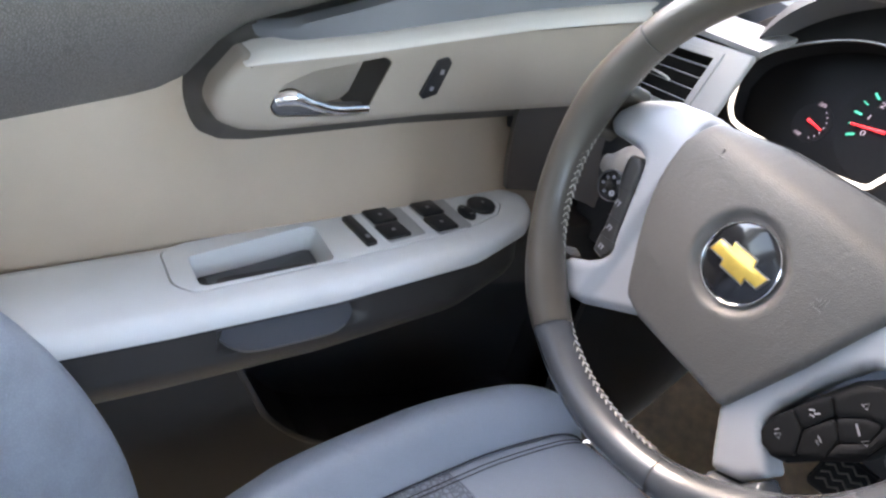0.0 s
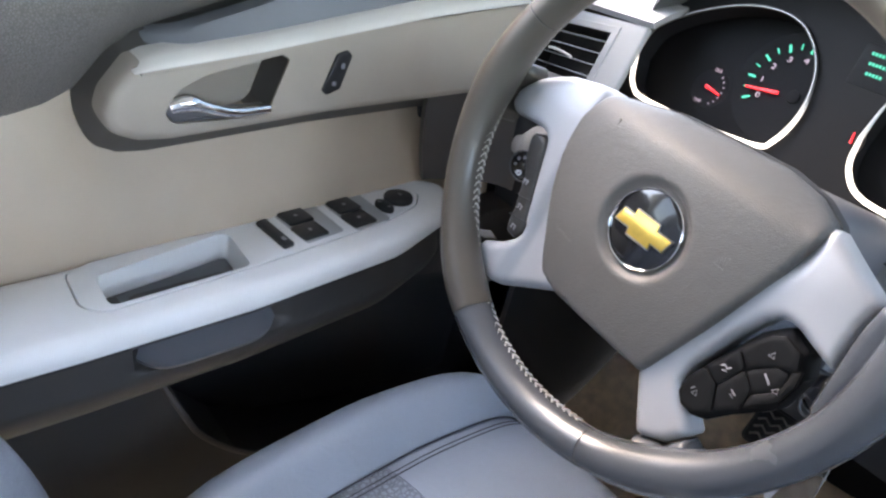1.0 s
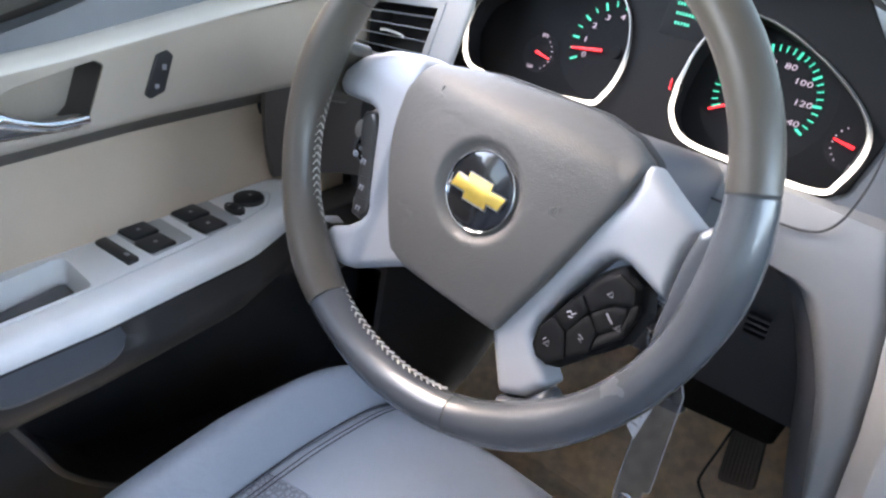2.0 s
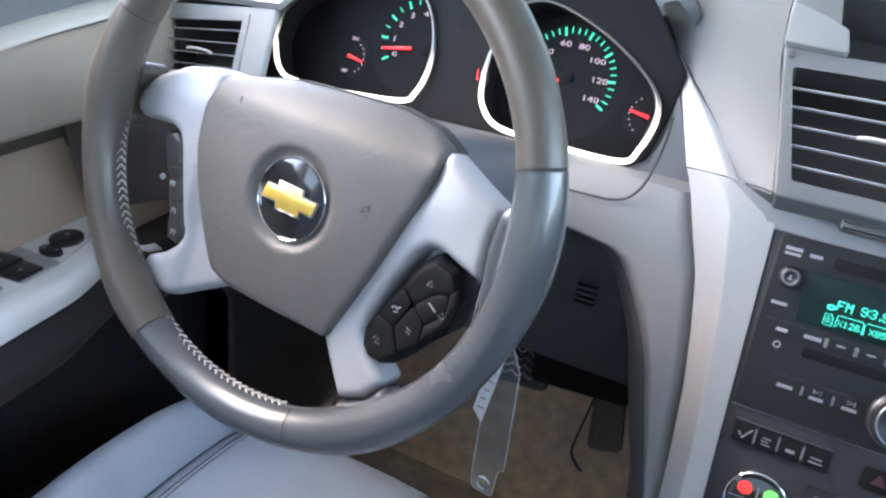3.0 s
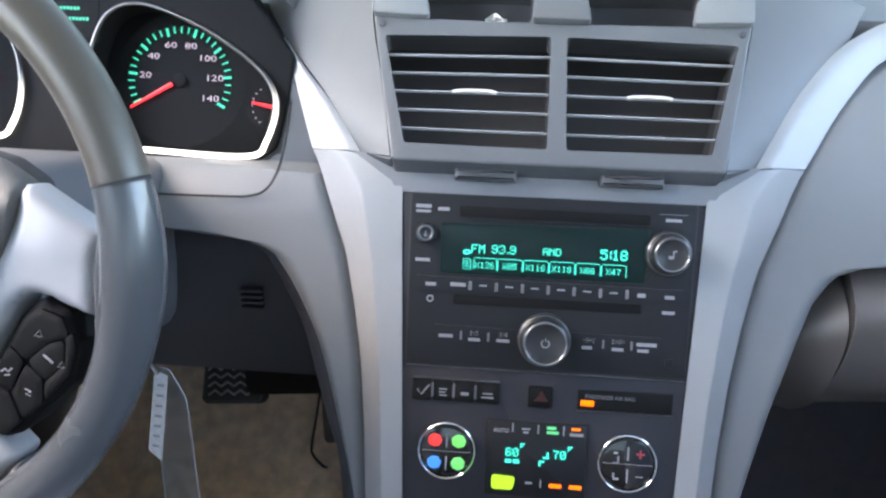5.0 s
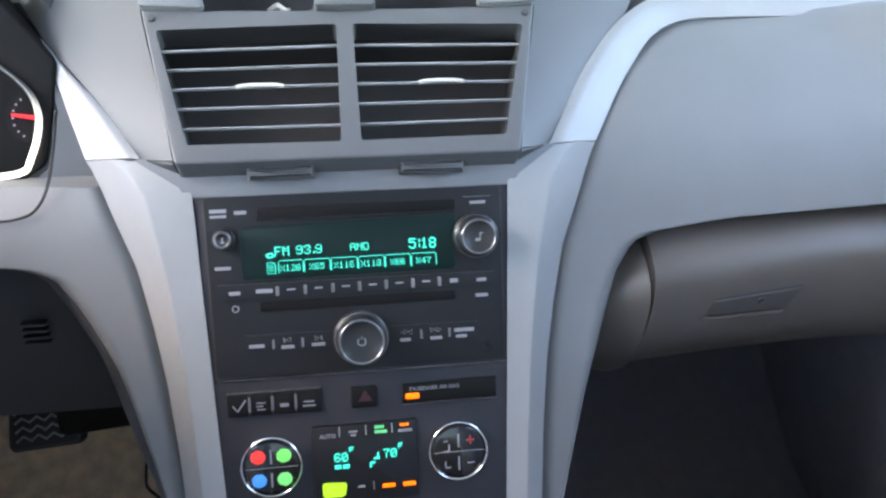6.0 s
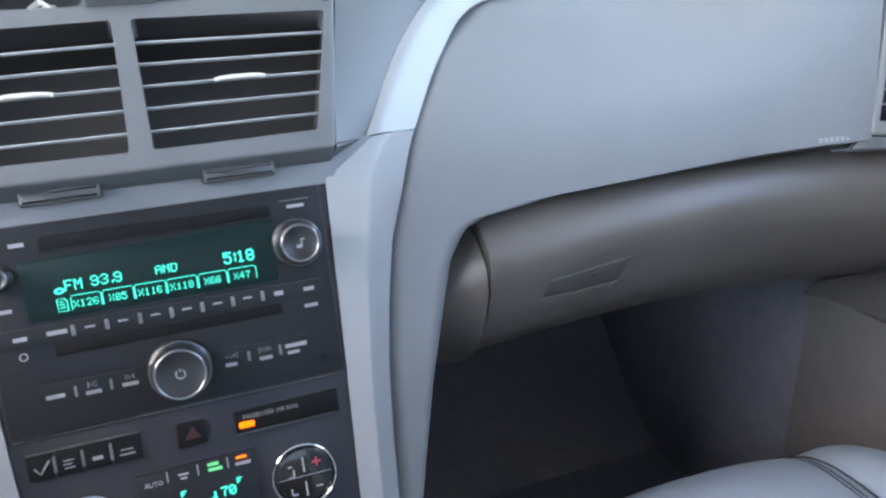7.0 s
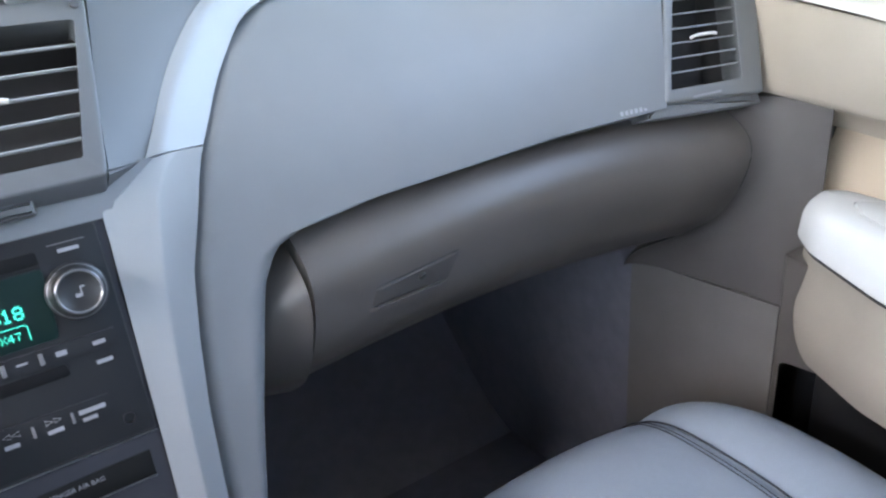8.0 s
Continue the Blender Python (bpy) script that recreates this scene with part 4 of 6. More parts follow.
ROUND_L = [0.01, 0.02, 0.03, 0.02, 0.012, 0.006, 0.006, 0.02, 0.012, 0.009, 0.009, 0.05, 0.009, 0.009, 0.02, 0.006, 0.006, 0.02, 0.01, 0.012, 0.002, 0.03, 0.05]
ROUND_R = [0.01, 0.002, 0.03, 0.003, 0.02, 0.003, 0.02, 0.012, 0.010, 0.010, 0.05, 0.012, 0.012, 0.012, 0.004, 0.01, 0.006, 0.002, 0.03, 0.05]
part("spoke_trim", pillow(rounded(spoke_left, ROUND_L), -0.042, -0.0150, W, 0.0075, step=0.0022, shape=lambda x, y: -0.004 * shaped(-x, 0.115, 0.17) - 0.004 * shaped(y, 0.012, 0.045) - 0.006 * shaped(x, -0.095, -0.080)), SPOKE, wheel, "satin silver spoke trim")
part("spoke_trim", pillow(rounded(spoke_right, ROUND_R), -0.042, -0.0150, W, 0.0075, step=0.0022, shape=lambda x, y: -0.004 * shaped(x, 0.11, 0.145) * shaped(y, -0.03, 0.03) - 0.004 * shaped(y, 0.012, 0.045) - 0.006 * shaped(-x, -0.100, -0.088) * shaped(y, 0.0, 0.03)), SPOKE, wheel, "satin silver spoke trim")
for web in (mm((142, 27), (148, 34), (157, 33), (161, 0), (157, -42), (151, -54), (146, -42), (144, -22), (141, 8)),
            mm((70, -140), (93, -129.5), (103, -113), (110, -117), (122, -112), (108, -134), (84, -150)),
            mm((-120, -109), (-124, -112), (-125, -120), (-111, -128), (-103, -134), (-108, -147), (-138, -118), (-132, -106)),
            mm((-154, 22), (-168, 8), (-170, -6), (-162, -13), (-166, -24), (-178, -15), (-174, 22), (-162, 30))):
    part("spoke_web", pillow(rounded(web, 0.005, 4), -0.034, -0.0110, W, 0.007, step=0.0022), RIMLOW if web[0][0] > 0 else RIM, wheel, "worn leather where spoke and rim meet")
# finger switches in the loop of each spoke
sp = part("switch_pod", pillow(rounded(mm((77, -85), (83, -97), (92, -102), (103, -97), (114, -82), (131, -63), (134, -38), (126, -20), (110, -14), (98, -28), (85, -60)), 0.006), -0.05, -0.0205, W, 0.003, step=0.004), DIALBLACK, wheel, "charcoal switch pod")
CELLS = [((80, -92), (79, -80), (84, -68), (96, -72), (104, -88), (95, -98), (86, -98)), ((84, -67), (95, -44), (104, -52), (97, -71)), ((96, -43), (104, -26), (112, -20), (124, -23), (129, -33), (117, -39), (105, -51)),
         ((97.5, -72), (105, -53), (115, -61), (116, -75), (105, -87)), ((106, -52), (117, -40), (126.5, -36), (127, -50), (116, -61)), ((127.5, -35), (131, -31), (133, -41), (131, -55), (117, -74), (116.5, -63), (128, -50))]
for n_, c in enumerate(CELLS):
    b_ = part("switch_button", pillow(grow(ccw(rounded(mm(*c), 0.003, 3)), 0.0001), -0.024, -0.0165 - (0.0006 if n_ > 2 else 0), W, 0.0009, step=0.0022), BUTTON, sp)
    x, y = sum(p[0] for p in c) / len(c) / 1000, sum(p[1] for p in c) / len(c) / 1000
    z = -0.0163 - (0.0006 if n_ > 2 else 0)
    if n_ in (0, 2, 5):
        bm = tube([W @ Vector((x + a, y + d, z)) for a, d in ((-0.002, -0.0016), (0.002, -0.0016), (0.0006, 0.002))], 0.00035, closed=True, n=4)
        if n_ == 0:
            tube([W @ Vector((x + a, y + d, z)) for a, d in ((-0.0035, 0.0005), (-0.002, 0.003))], 0.0004, bm, n=4)
    elif n_ == 1:
        bm = tube([W @ Vector((x + a, y + d, z)) for a, d in ((-0.003, -0.001), (-0.001, 0.001), (0.001, -0.0005), (0.003, 0.002))], 0.0006, n=4)
        tube([W @ Vector((x + a, y + d, z)) for a, d in ((-0.001, -0.003), (0.002, -0.002))], 0.0005, bm, n=4)
    elif n_ == 3:
        bm = tube([W @ Vector((x + a, y + d, z)) for a, d in ((-0.002, 0.002), (0.002, 0.0005), (-0.001, -0.001), (0.002, -0.002))], 0.0005, n=4)
    else:
        bm = tube([W @ Vector((x + a, y + d, z)) for a, d in ((-0.003, 0.002), (0.003, -0.002))], 0.0008, n=4)
    part("printed_mark", bm, PRINT, b_)
column = part("button_column", pillow(rounded(mm((-133, -15), (-121, -11), (-113, -16), (-108, -34), (-100, -58), (-91, -84), (-97, -93), (-109, -92), (-113, -70), (-119, -48), (-128, -32)), 0.005, 4), -0.05, -0.0185, W, 0.004, step=0.0025), COLUMNKEY, wheel, "dark column of cruise buttons")
for a, c in (((-0.124, -0.040), (-0.107, -0.036)), ((-0.116, -0.062), (-0.099, -0.059)), ((-0.112, -0.078), (-0.094, -0.075))):
    part("button_gap", tube([W @ Vector((*a, -0.0184)), W @ Vector((*c, -0.0184))], 0.0005, n=5), GAP, column)
for x, y in ((-0.113, -0.049), (-0.106, -0.068), (-0.102, -0.084)):
    part("printed_mark", bars([(x, y + 0.001, 0.005, 0.0009), (x - 0.0015, y - 0.001, 0.001, 0.003), (x + 0.0015, y - 0.001, 0.001, 0.003)], W, -0.0181), PRINT, column)
part("printed_mark", frame_plate(disc(-0.1235, -0.0475, 0.0024, n=12), disc(-0.1235, -0.0475, 0.0012, n=12), -0.0190, -0.0181, W, 0.0001), PRINT, column)
# embossed signs on the airbag cover
for spots in ([(-0.062, 0.030, 0.0009, 0.006), (-0.060, 0.027, 0.005, 0.0009)], [(0.054 + 0.002 * k, -0.006 + 0.0012 * k, 0.0009, 0.005) for k in range(4)] + [(0.056, -0.0085, 0.009, 0.0009)], [(-0.060 + 0.0030 * k, -0.058 - 0.0004 * k, 0.0017, 0.0026) for k in range(6)]):
    bm = bmesh.new()
    for x, y, w_, h_ in spots:
        z = -0.0115 + pad_shape(x, y)
        plate(rect(x - w_ / 2, y - h_ / 2, x + w_ / 2, y + h_ / 2), z - 0.001, z + 0.0004, W, 0.0002, bm)
    part("embossed_sign", bm, PAD, pad)
# round badge in the dish
EM = W @ T((0.0, -0.019, -0.0085))
badge = part("badge", plate(disc(0, 0, 0.0272, 0.0278), -0.008, 0.0, EM, 0.001, crown=0.0025), GLOSSBLACK, wheel, "round gloss black badge")
part("badge_ring", frame_plate(disc(0, 0, 0.0282, 0.0288), disc(0, 0, 0.0271, 0.0277), -0.008, 0.0012, EM, 0.0004), CHROME, badge, "thin chrome ring")
cross = mm((-22, -4.6), (-9.5, -4.6), (-8.5, -9), (11.5, -9), (10.5, -4.6), (20.5, -4.6), (23, 4.6), (10.5, 4.6), (9.5, 9), (-10.5, 9), (-9.5, 4.6), (-19.5, 4.6))
part("badge_emblem", plate(cross, 0.0005, 0.0040, EM, 0.0012), GOLD, badge, "gold flared cross shape")
part("emblem_edge", frame_plate(grow(ccw(cross), 0.0009), cross, 0.0004, 0.0036, EM, 0.0003), RINGCHROME, badge, "bright metal edge")

# stalk with the lamp knob, behind the wheel
stalk = thing("indicator_stalk", (-0.50, -0.08, 0.70), "grey indicator stalk with a round black lamp knob", "stalk")
way = [Vector(p) for p in ((-0.47, -0.020, 0.668), (-0.53, -0.030, 0.668), (-0.580, -0.040, 0.670), (-0.618, -0.044, 0.670), (-0.660, -0.046, 0.668))]
part("lever", tube(spline(way, 6), lambda t: 0.010 + 0.021 * shaped(t, 0.30, 0.72) - 0.022 * shaped(t, 0.82, 1.0), n=22, up=(0, 1, 0), flat=0.75), ARMBODY, stalk, "grey moulded lever")
SK = basis((-0.620, -0.072, 0.662), (1, 0.18, 0), (0, 0.12, 1))
lk_ = part("lamp_knob", plate(disc(0, 0, 0.0150), -0.016, 0.0, SK, 0.0015, crown=0.0012), GLOSSBLACK, stalk, "round black lamp knob")
part("knob_ring", frame_plate(disc(0, 0, 0.0162), disc(0, 0, 0.0150), -0.016, 0.0006, SK, 0.0005), CLIP, lk_, "dark ring")
for a in (50, 95, 140, 185, 240):
    c = Vector((0.0088 * math.cos(radians(a)), 0.0088 * math.sin(radians(a))))
    part("printed_mark", frame_plate([c + p for p in disc(0, 0, 0.0017, n=10)], [c + p for p in disc(0, 0, 0.0009, n=10)], 0.0, 0.0012, SK, 0.0001), PRINT, lk_)

# steering column cover behind the wheel
column_cover = thing("steering_column", (-0.399, 0.0, 0.66), "grey plastic steering column cover", "steering column")
bm = bmesh.new()
prev = None
for k, (d, sx, sy, oy) in enumerate(((-0.045, 0.055, 0.05, -0.02), (-0.06, 0.075, 0.062, -0.02), (-0.14, 0.085, 0.07, -0.022), (-0.24, 0.09, 0.075, -0.03))):
    lp = [bm.verts.new(WHEEL @ Vector((p.x, p.y + oy, d))) for p in rounded(rect(-sx, -sy, sx, sy), 0.03, 4)]
    if prev:
        for i in range(len(lp)):
            bm.faces.new((prev[i - 1], prev[i], lp[i], lp[i - 1]))
    else:
        bm.faces.new(lp)
    prev = lp
bm.faces.new(prev[::-1])
part("cover", bm, SHROUD, column_cover)

# key with its tag
key = thing("ignition_key", (-0.262, -0.115, 0.60), "metal key with a clear plastic dealer tag", "key")
KB = basis((-0.2775, -0.128, 0.6665), (1, 0.25, -0.15), (0.1, 0.1, 1))
bow = part("key_bow", plate(rounded(mm((-9, -11), (8, -12), (11, 0), (7, 11), (-8, 10)), 0.004), -0.003, 0.003, KB, 0.0015), GLOSSBLACK, key, "black key head")
# Small added chrome bar stands in for a glint on the key head.
part("bow_glint", tube([KB @ Vector((0.004, 0.006, 0.0025)), KB @ Vector((0.010, 0.003, 0.0025))], 0.0015, n=8), CHROME, bow, "chrome bar standing in for a glint")
part("blade", tube([(-0.2775, -0.126, 0.672), (-0.287, -0.085, 0.682), (-0.297, -0.045, 0.69)], 0.006, n=10), DULLMETAL, key, "key blade in the lock")
part("key_ring", tube([(-0.273 + 0.0075 * math.cos(a), -0.128 + 0.004 * math.sin(a), 0.652 + 0.009 * math.sin(a)) for a in [2 * math.pi * k / 24 for k in range(24)]], 0.0010, closed=True, n=6), DULLMETAL, key, "steel ring")
part("ring_link", tube(spline([(-0.279, -0.130, 0.652), (-0.272, -0.132, 0.649), (-0.265, -0.129, 0.649), (-0.262, -0.120, 0.632)], 5), 0.0012, n=6), CHROME, key, "bright steel link")
TG = basis((-0.2575, -0.116, 0.555), (1, -0.08, 0), (0, 0, 1))
sleeve = rounded(mm((-14, -48), (-12, -62), (6, -62), (8, -36), (13, -33), (12, 56), (2, 78), (-8, 80), (-13, 20)), [0.002, 0.004, 0.004, 0.002, 0.002, 0.01, 0.004, 0.004, 0.01])
part("tag_sleeve", plate(sleeve, -0.0006, 0.0006, TG, 0.0004), CLEAR, key, "clear plastic tag sleeve")
part("tag_edge", tube([TG @ Vector((p.x, p.y, 0.0)) for p in sleeve], 0.0005, closed=True, n=6), PRINT, key, "bright welded edge")
card = part("tag_card", plate(mm((-8, 77), (1, 74), (-12, 2), (-21, 11)), 0.0010, 0.0016, TG, 0), PAPER, key, "white printed card")
part("card_print", bars([(-0.0150 + 0.0017 * k, 0.015 + 0.0085 * k, 0.005, 0.0018) for k in range(7)], TG, 0.0019), SLAT, card)
part("tag_eyelet", tube([TG @ Vector((-0.002 + 0.0055 * math.cos(a), -0.052 + 0.0055 * math.sin(a), 0.001)) for a in [2 * math.pi * k / 16 for k in range(16)]], 0.0013, closed=True, n=6), CHROME, key, "bright eyelet")

# ---- radio ----
GLYPHS = {"F": "1F10101E101010", "M": "111B1515111111", "9": "0E11110F01110E", "3": "0E11010601110E", ".": "00000000000808", "A": "0E11111F111111", "N": "11191513111111", "D": "1E11111111111E", "5": "1F101E0101110E",
          ":": "00080800080800", "1": "040C040404040E", "8": "0E11110E11110E", "X": "11110A040A1111", "2": "0E11010204081F", "6": "0E11101E11110E", "4": "02060A121F0202", "7": "1F010204040404", "0": "0E11131519110E"}


def dots(text, x, y, pitch, m, material, parent, name, tall=1.0, fat=1.0):
    """Lit dot-matrix lettering that starts at x and stands on y."""
    bm = bmesh.new()
    for ch in text:
        if ch in GLYPHS:
            rows = [int(GLYPHS[ch][2 * k:2 * k + 2], 16) for k in range(7)]
            for k, row in enumerate(rows):
                for c in range(5):
                    if row >> (4 - c) & 1:
                        px, py, h = x + c * pitch, y + (6 - k) * pitch * tall, 0.48 * pitch * fat
                        plate(rect(px - h, py - h * tall, px + h, py + h * tall), -0.0001, 0.0003, m, 0, bm)
        x += pitch * (2.6 if ch in ".:" else 3.5 if ch == " " else 6)
    return part(name, bm, material, parent)


radio = thing("car_radio", (0, -0.03, 0.61), "black car radio with lit teal display", "car radio")
part("radio_gap", plate(rounded(mm((-104.5, -66), (105.5, -66), (107, 65), (-106, 65)), 0.003), -0.001, 0.0006, STACK, 0.0003), GAP, radio)
part("radio_face", pillow(rounded(mm((-103, -64.5), (104.3, -64.5), (105.8, 63.3), (-104.6, 63.3)), 0.003), 0.0002, 0.004, STACK, 0.002, step=0.012), RADIO, radio)
# Thin metal bar stands in for the highlight along the gap.
part("radio_highlight", plate(rounded(mm((-103.5, -67.2), (105, -67.2), (105, -66.4), (-103.5, -66.4)), 0.0003), -0.001, 0.0012, STACK, 0.0003), DULLMETAL, radio, "thin bar standing in for the highlight below the radio")
S4 = STACK @ T((0, 0, 0.004))
part("disc_slot", plate(rounded(mm((-68, 47.5), (72, 47.5), (72, 55), (-68, 55.5)), 0.002), -0.001, 0.0004, S4, 0.0003), DIALBLACK, radio, "black disc slot")
part("slot_lip", plate(rounded(mm((-69, 46.2), (72, 46.2), (72, 47), (-69, 47)), 0.0003), -0.001, 0.0014, S4, 0.0005), RADIO, radio)
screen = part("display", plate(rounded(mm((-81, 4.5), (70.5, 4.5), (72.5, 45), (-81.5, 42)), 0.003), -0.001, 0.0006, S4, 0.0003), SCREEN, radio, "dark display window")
D = S4 @ T((0, 0, 0.0008))
for text, x, y, pitch, tall, fat in (("FM", -0.0575, 0.0210, 0.00092, 1.05, 1.0), ("93.9", -0.0425, 0.0215, 0.00092, 1.0, 1.0), ("AND", -0.0045, 0.0220, 0.00078, 1.0, 1.0), ("5:18", 0.0378, 0.0212, 0.00100, 1.08, 1.22)):
    dots(text, x, y, pitch, D, GREENLIT, screen, "display_text", tall, fat)
TABS = (-0.0566, -0.0386, -0.0196, -0.0003, 0.0190, 0.0378, 0.0566)
for text, x0, x1 in zip(("X126", "X85", "X116", "X118", "X66", "X47"), TABS, TABS[1:]):
    dots(text, (x0 + x1) / 2 + 0.0004 - 0.00062 * (3 * len(text) - 0.5), 0.0100, 0.00062, D, GREENLIT, screen, "preset_text", 1.05)
    arc = [(x0 + 0.0009, 0.0085), (x0 + 0.0009, 0.0160), (x0 + 0.0018, 0.0172), (x1 - 0.0012, 0.0172), (x1, 0.0160), (x1, 0.0085)]
    part("preset_frame", tube([D @ Vector((*q, 0.0001)) for q in arc], 0.00030, n=4), GREENLIT, screen)
icon = tube([D @ Vector((-0.0635 + a, 0.0085 + c, 0.0001)) for a, c in ((0, 0), (0.0055, 0), (0.0055, 0.006), (0.004, 0.0078), (0, 0.0078))], 0.00035, closed=True, n=4)
bars([(-0.0608, 0.0108, 0.003, 0.0007), (-0.0608, 0.0126, 0.003, 0.0007), (-0.0612, 0.0144, 0.0022, 0.0007)], D, 0.0003, icon)
part("list_icon", icon, GREENLIT, screen)
part("note_icon", frame_plate(disc(-0.0612, 0.0212, 0.0030, 0.0020, n=16), disc(-0.0612, 0.0212, 0.0013, 0.0008, n=16), -0.0001, 0.0003, D, 0.0001), GREENLIT, screen)
# rows of keys
part("preset_bar", pillow(rounded(mm((-99, -9.2), (99, -9.2), (99, 1.2), (-99, 2)), 0.001), -0.001, 0.0022, S4, 0.0012, step=0.006), RADIO, radio, "row of preset keys")
for x in (-0.0575, -0.0380, -0.0186, 0.0004, 0.0194, 0.0387, 0.0580):
    part("key_tick", plate(rounded(rect(x - 0.0012, -0.0072, x + 0.0012, -0.0006), 0.0004, 2), 0.002, 0.0028, S4, 0.0003), TICKGREY, radio)
marks([(-0.0478 + 0.0192 * k, -0.0033, 0.0058, 0.0016) for k in range(6)] + [(-0.0870, -0.0040, 0.0075, 0.0034), (-0.0665, -0.0034, 0.0115, 0.0038), (0.0685, -0.0040, 0.0058, 0.0040), (0.0888, -0.0044, 0.0070, 0.0034)], S4, 0.0026, PRINT, radio)
part("lower_slot", plate(rounded(mm((-70, -18.5), (70, -18), (69, -10.8), (-70, -11)), 0.002), -0.001, 0.0005, S4, 0.0003), DIALBLACK, radio)
for x0, x1 in ((-83, -17), (19, 85)):
    part("tuning_keys", pillow(rounded(mm((x0, -47.5), (x1, -47.5), (x1, -35), (x0, -34.5)), 0.001), -0.001, 0.0016, S4, 0.0010, step=0.006), RADIO, radio)
marks([(-0.0740, -0.0424, 0.0105, 0.0034), (-0.0525, -0.0442, 0.0090, 0.0032), (-0.0310, -0.0438, 0.0095, 0.0032), (0.0312, -0.0450, 0.0075, 0.0032), (0.0537, -0.0451, 0.0085, 0.0032), (0.0745, -0.0404, 0.0145, 0.0036), (0.0722, -0.0450, 0.0080, 0.0030)], S4, 0.0019, PRINT, radio)
for x in (-0.0625, -0.0420, 0.0430, 0.0637):
    part("key_tick", plate(rounded(rect(x - 0.0008, -0.0450, x + 0.0008, -0.0385), 0.0003, 2), 0.001, 0.0020, S4, 0.0002), TICKGREY, radio)
for x, s_, n_ in ((-0.0520, -1, 1), (-0.0315, 1, 1), (0.0300, -1, 2), (0.0345, -1, 0), (0.0515, 1, 2), (0.0560, 1, 0)):
    part("arrow_mark", tube([S4 @ Vector((x + s_ * a, -0.0393 + c, 0.0018)) for a, c in ((-0.0018, -0.0015), (-0.0018, 0.0015), (0.0020, 0))], 0.0003, closed=True, n=4), PRINT, radio)
    if n_ == 1:
        part("arrow_bar", plate(rect(x + s_ * 0.0030 - 0.0003, -0.0410, x + s_ * 0.0030 + 0.0003, -0.0376), 0.0014, 0.0020, S4, 0), PRINT, radio)
marks([(-0.0952, 0.0540, 0.0115, 0.0036), (-0.0952, 0.0502, 0.0110, 0.0026), (-0.0800, 0.0524, 0.0085, 0.0036), (0.0888, 0.0520, 0.0115, 0.0030), (-0.0942, 0.0138, 0.0110, 0.0032), (0.0890, -0.0160, 0.0090, 0.0032)], S4, 0.0004, PRINT, radio)
part("load_line", plate(rect(0.0785, 0.0560, 0.0985, 0.0565), -0.001, 0.0005, S4, 0), TICKGREY, radio)
part("source_mark", frame_plate(disc(-0.0872, -0.0152, 0.0026, n=14), disc(-0.0872, -0.0152, 0.0018, n=14), -0.0005, 0.0003, S4, 0.0001), PRINT, radio)


def knob(name, x, y, r, h, flare, parent, label):
    """A turned knob: flared collar, ribbed side, bright ring and a dished face."""
    m = S4 @ T((x, y, 0))
    bm, prev = bmesh.new(), None
    for rr, z in ((flare, 0.0), (flare, 0.003), (flare - 0.0012, 0.0045), (r + 0.0012, 0.0062), (r + 0.0004, 0.0075), (r + 0.0002, h - 0.002), (r - 0.0012, h - 0.0003), (r - 0.0022, h - 0.0008), (r * 0.45, h - 0.0022), (0.0008, h - 0.0024)):
        ring = [bm.verts.new(m @ Vector((rr * math.cos(2 * math.pi * q / 48), rr * math.sin(2 * math.pi * q / 48), z))) for q in range(48)]
        if prev:
            for q in range(48):
                bm.faces.new((prev[q - 1], prev[q], ring[q], ring[q - 1]))
        prev = ring
    bm.faces.new(prev)
    k = part(name, bm, BLACK, parent, label)
    part("knob_ring", frame_plate(disc(x, y, r + 0.0002, n=48), disc(x, y, r - 0.0013, n=48), h - 0.0014, h + 0.0004, S4, 0.0005), DULLMETAL, k, "thin silver ring")
    part("collar_ring", frame_plate(disc(x, y, flare - 0.0010, n=48), disc(x, y, flare - 0.0018, n=48), 0.0030, 0.0048, S4, 0.0003), DULLMETAL, k)
    return k


k = knob("volume_knob", -0.0004, -0.0415, 0.0158, 0.019, 0.0200, radio, "black power knob with silver ring")
part("power_mark", tube([S4 @ Vector((-0.0004 + 0.0028 * math.sin(a), -0.0415 + 0.0028 * math.cos(a), 0.0171)) for a in [radians(35 + 290 * i / 18) for i in range(19)]], 0.00045, n=5), PRINT, k)
part("power_stroke", tube([S4 @ Vector((-0.0004, -0.0398, 0.0172)), S4 @ Vector((-0.0004, -0.0378, 0.0174))], 0.0004, n=5), PRINT, k)
k = knob("tune_knob", 0.0862, 0.0275, 0.0125, 0.016, 0.0168, radio, "black tuning knob with grey collar")
part("note_mark", bars([(0.0855, 0.0255, 0.0035, 0.0022), (0.0872, 0.0278, 0.0008, 0.0050), (0.0882, 0.0300, 0.0026, 0.0010)], S4, 0.0146), PRINT, k)
k = knob("eject_knob", -0.0922, 0.0340, 0.0058, 0.0090, 0.0078, radio, "small round key")
part("eject_mark", bars([(-0.0922, 0.0325, 0.0024, 0.0014), (-0.0922, 0.0345, 0.0012, 0.0018)], S4, 0.0082), PRINT, k)
part("aux_jack", well(disc(0.092, -0.0537, 0.0030, n=16), -0.006, 0.0004, S4), DIALBLACK, radio, "black socket")
part("jack_ring", frame_plate(disc(0.092, -0.0537, 0.0036, n=16), disc(0.092, -0.0537, 0.0029, n=16), -0.001, 0.0008, S4, 0.0002), RADIO, radio)

# ---- switches and climate controls ----
S0 = STACK @ T((0, 0, 0.0005))
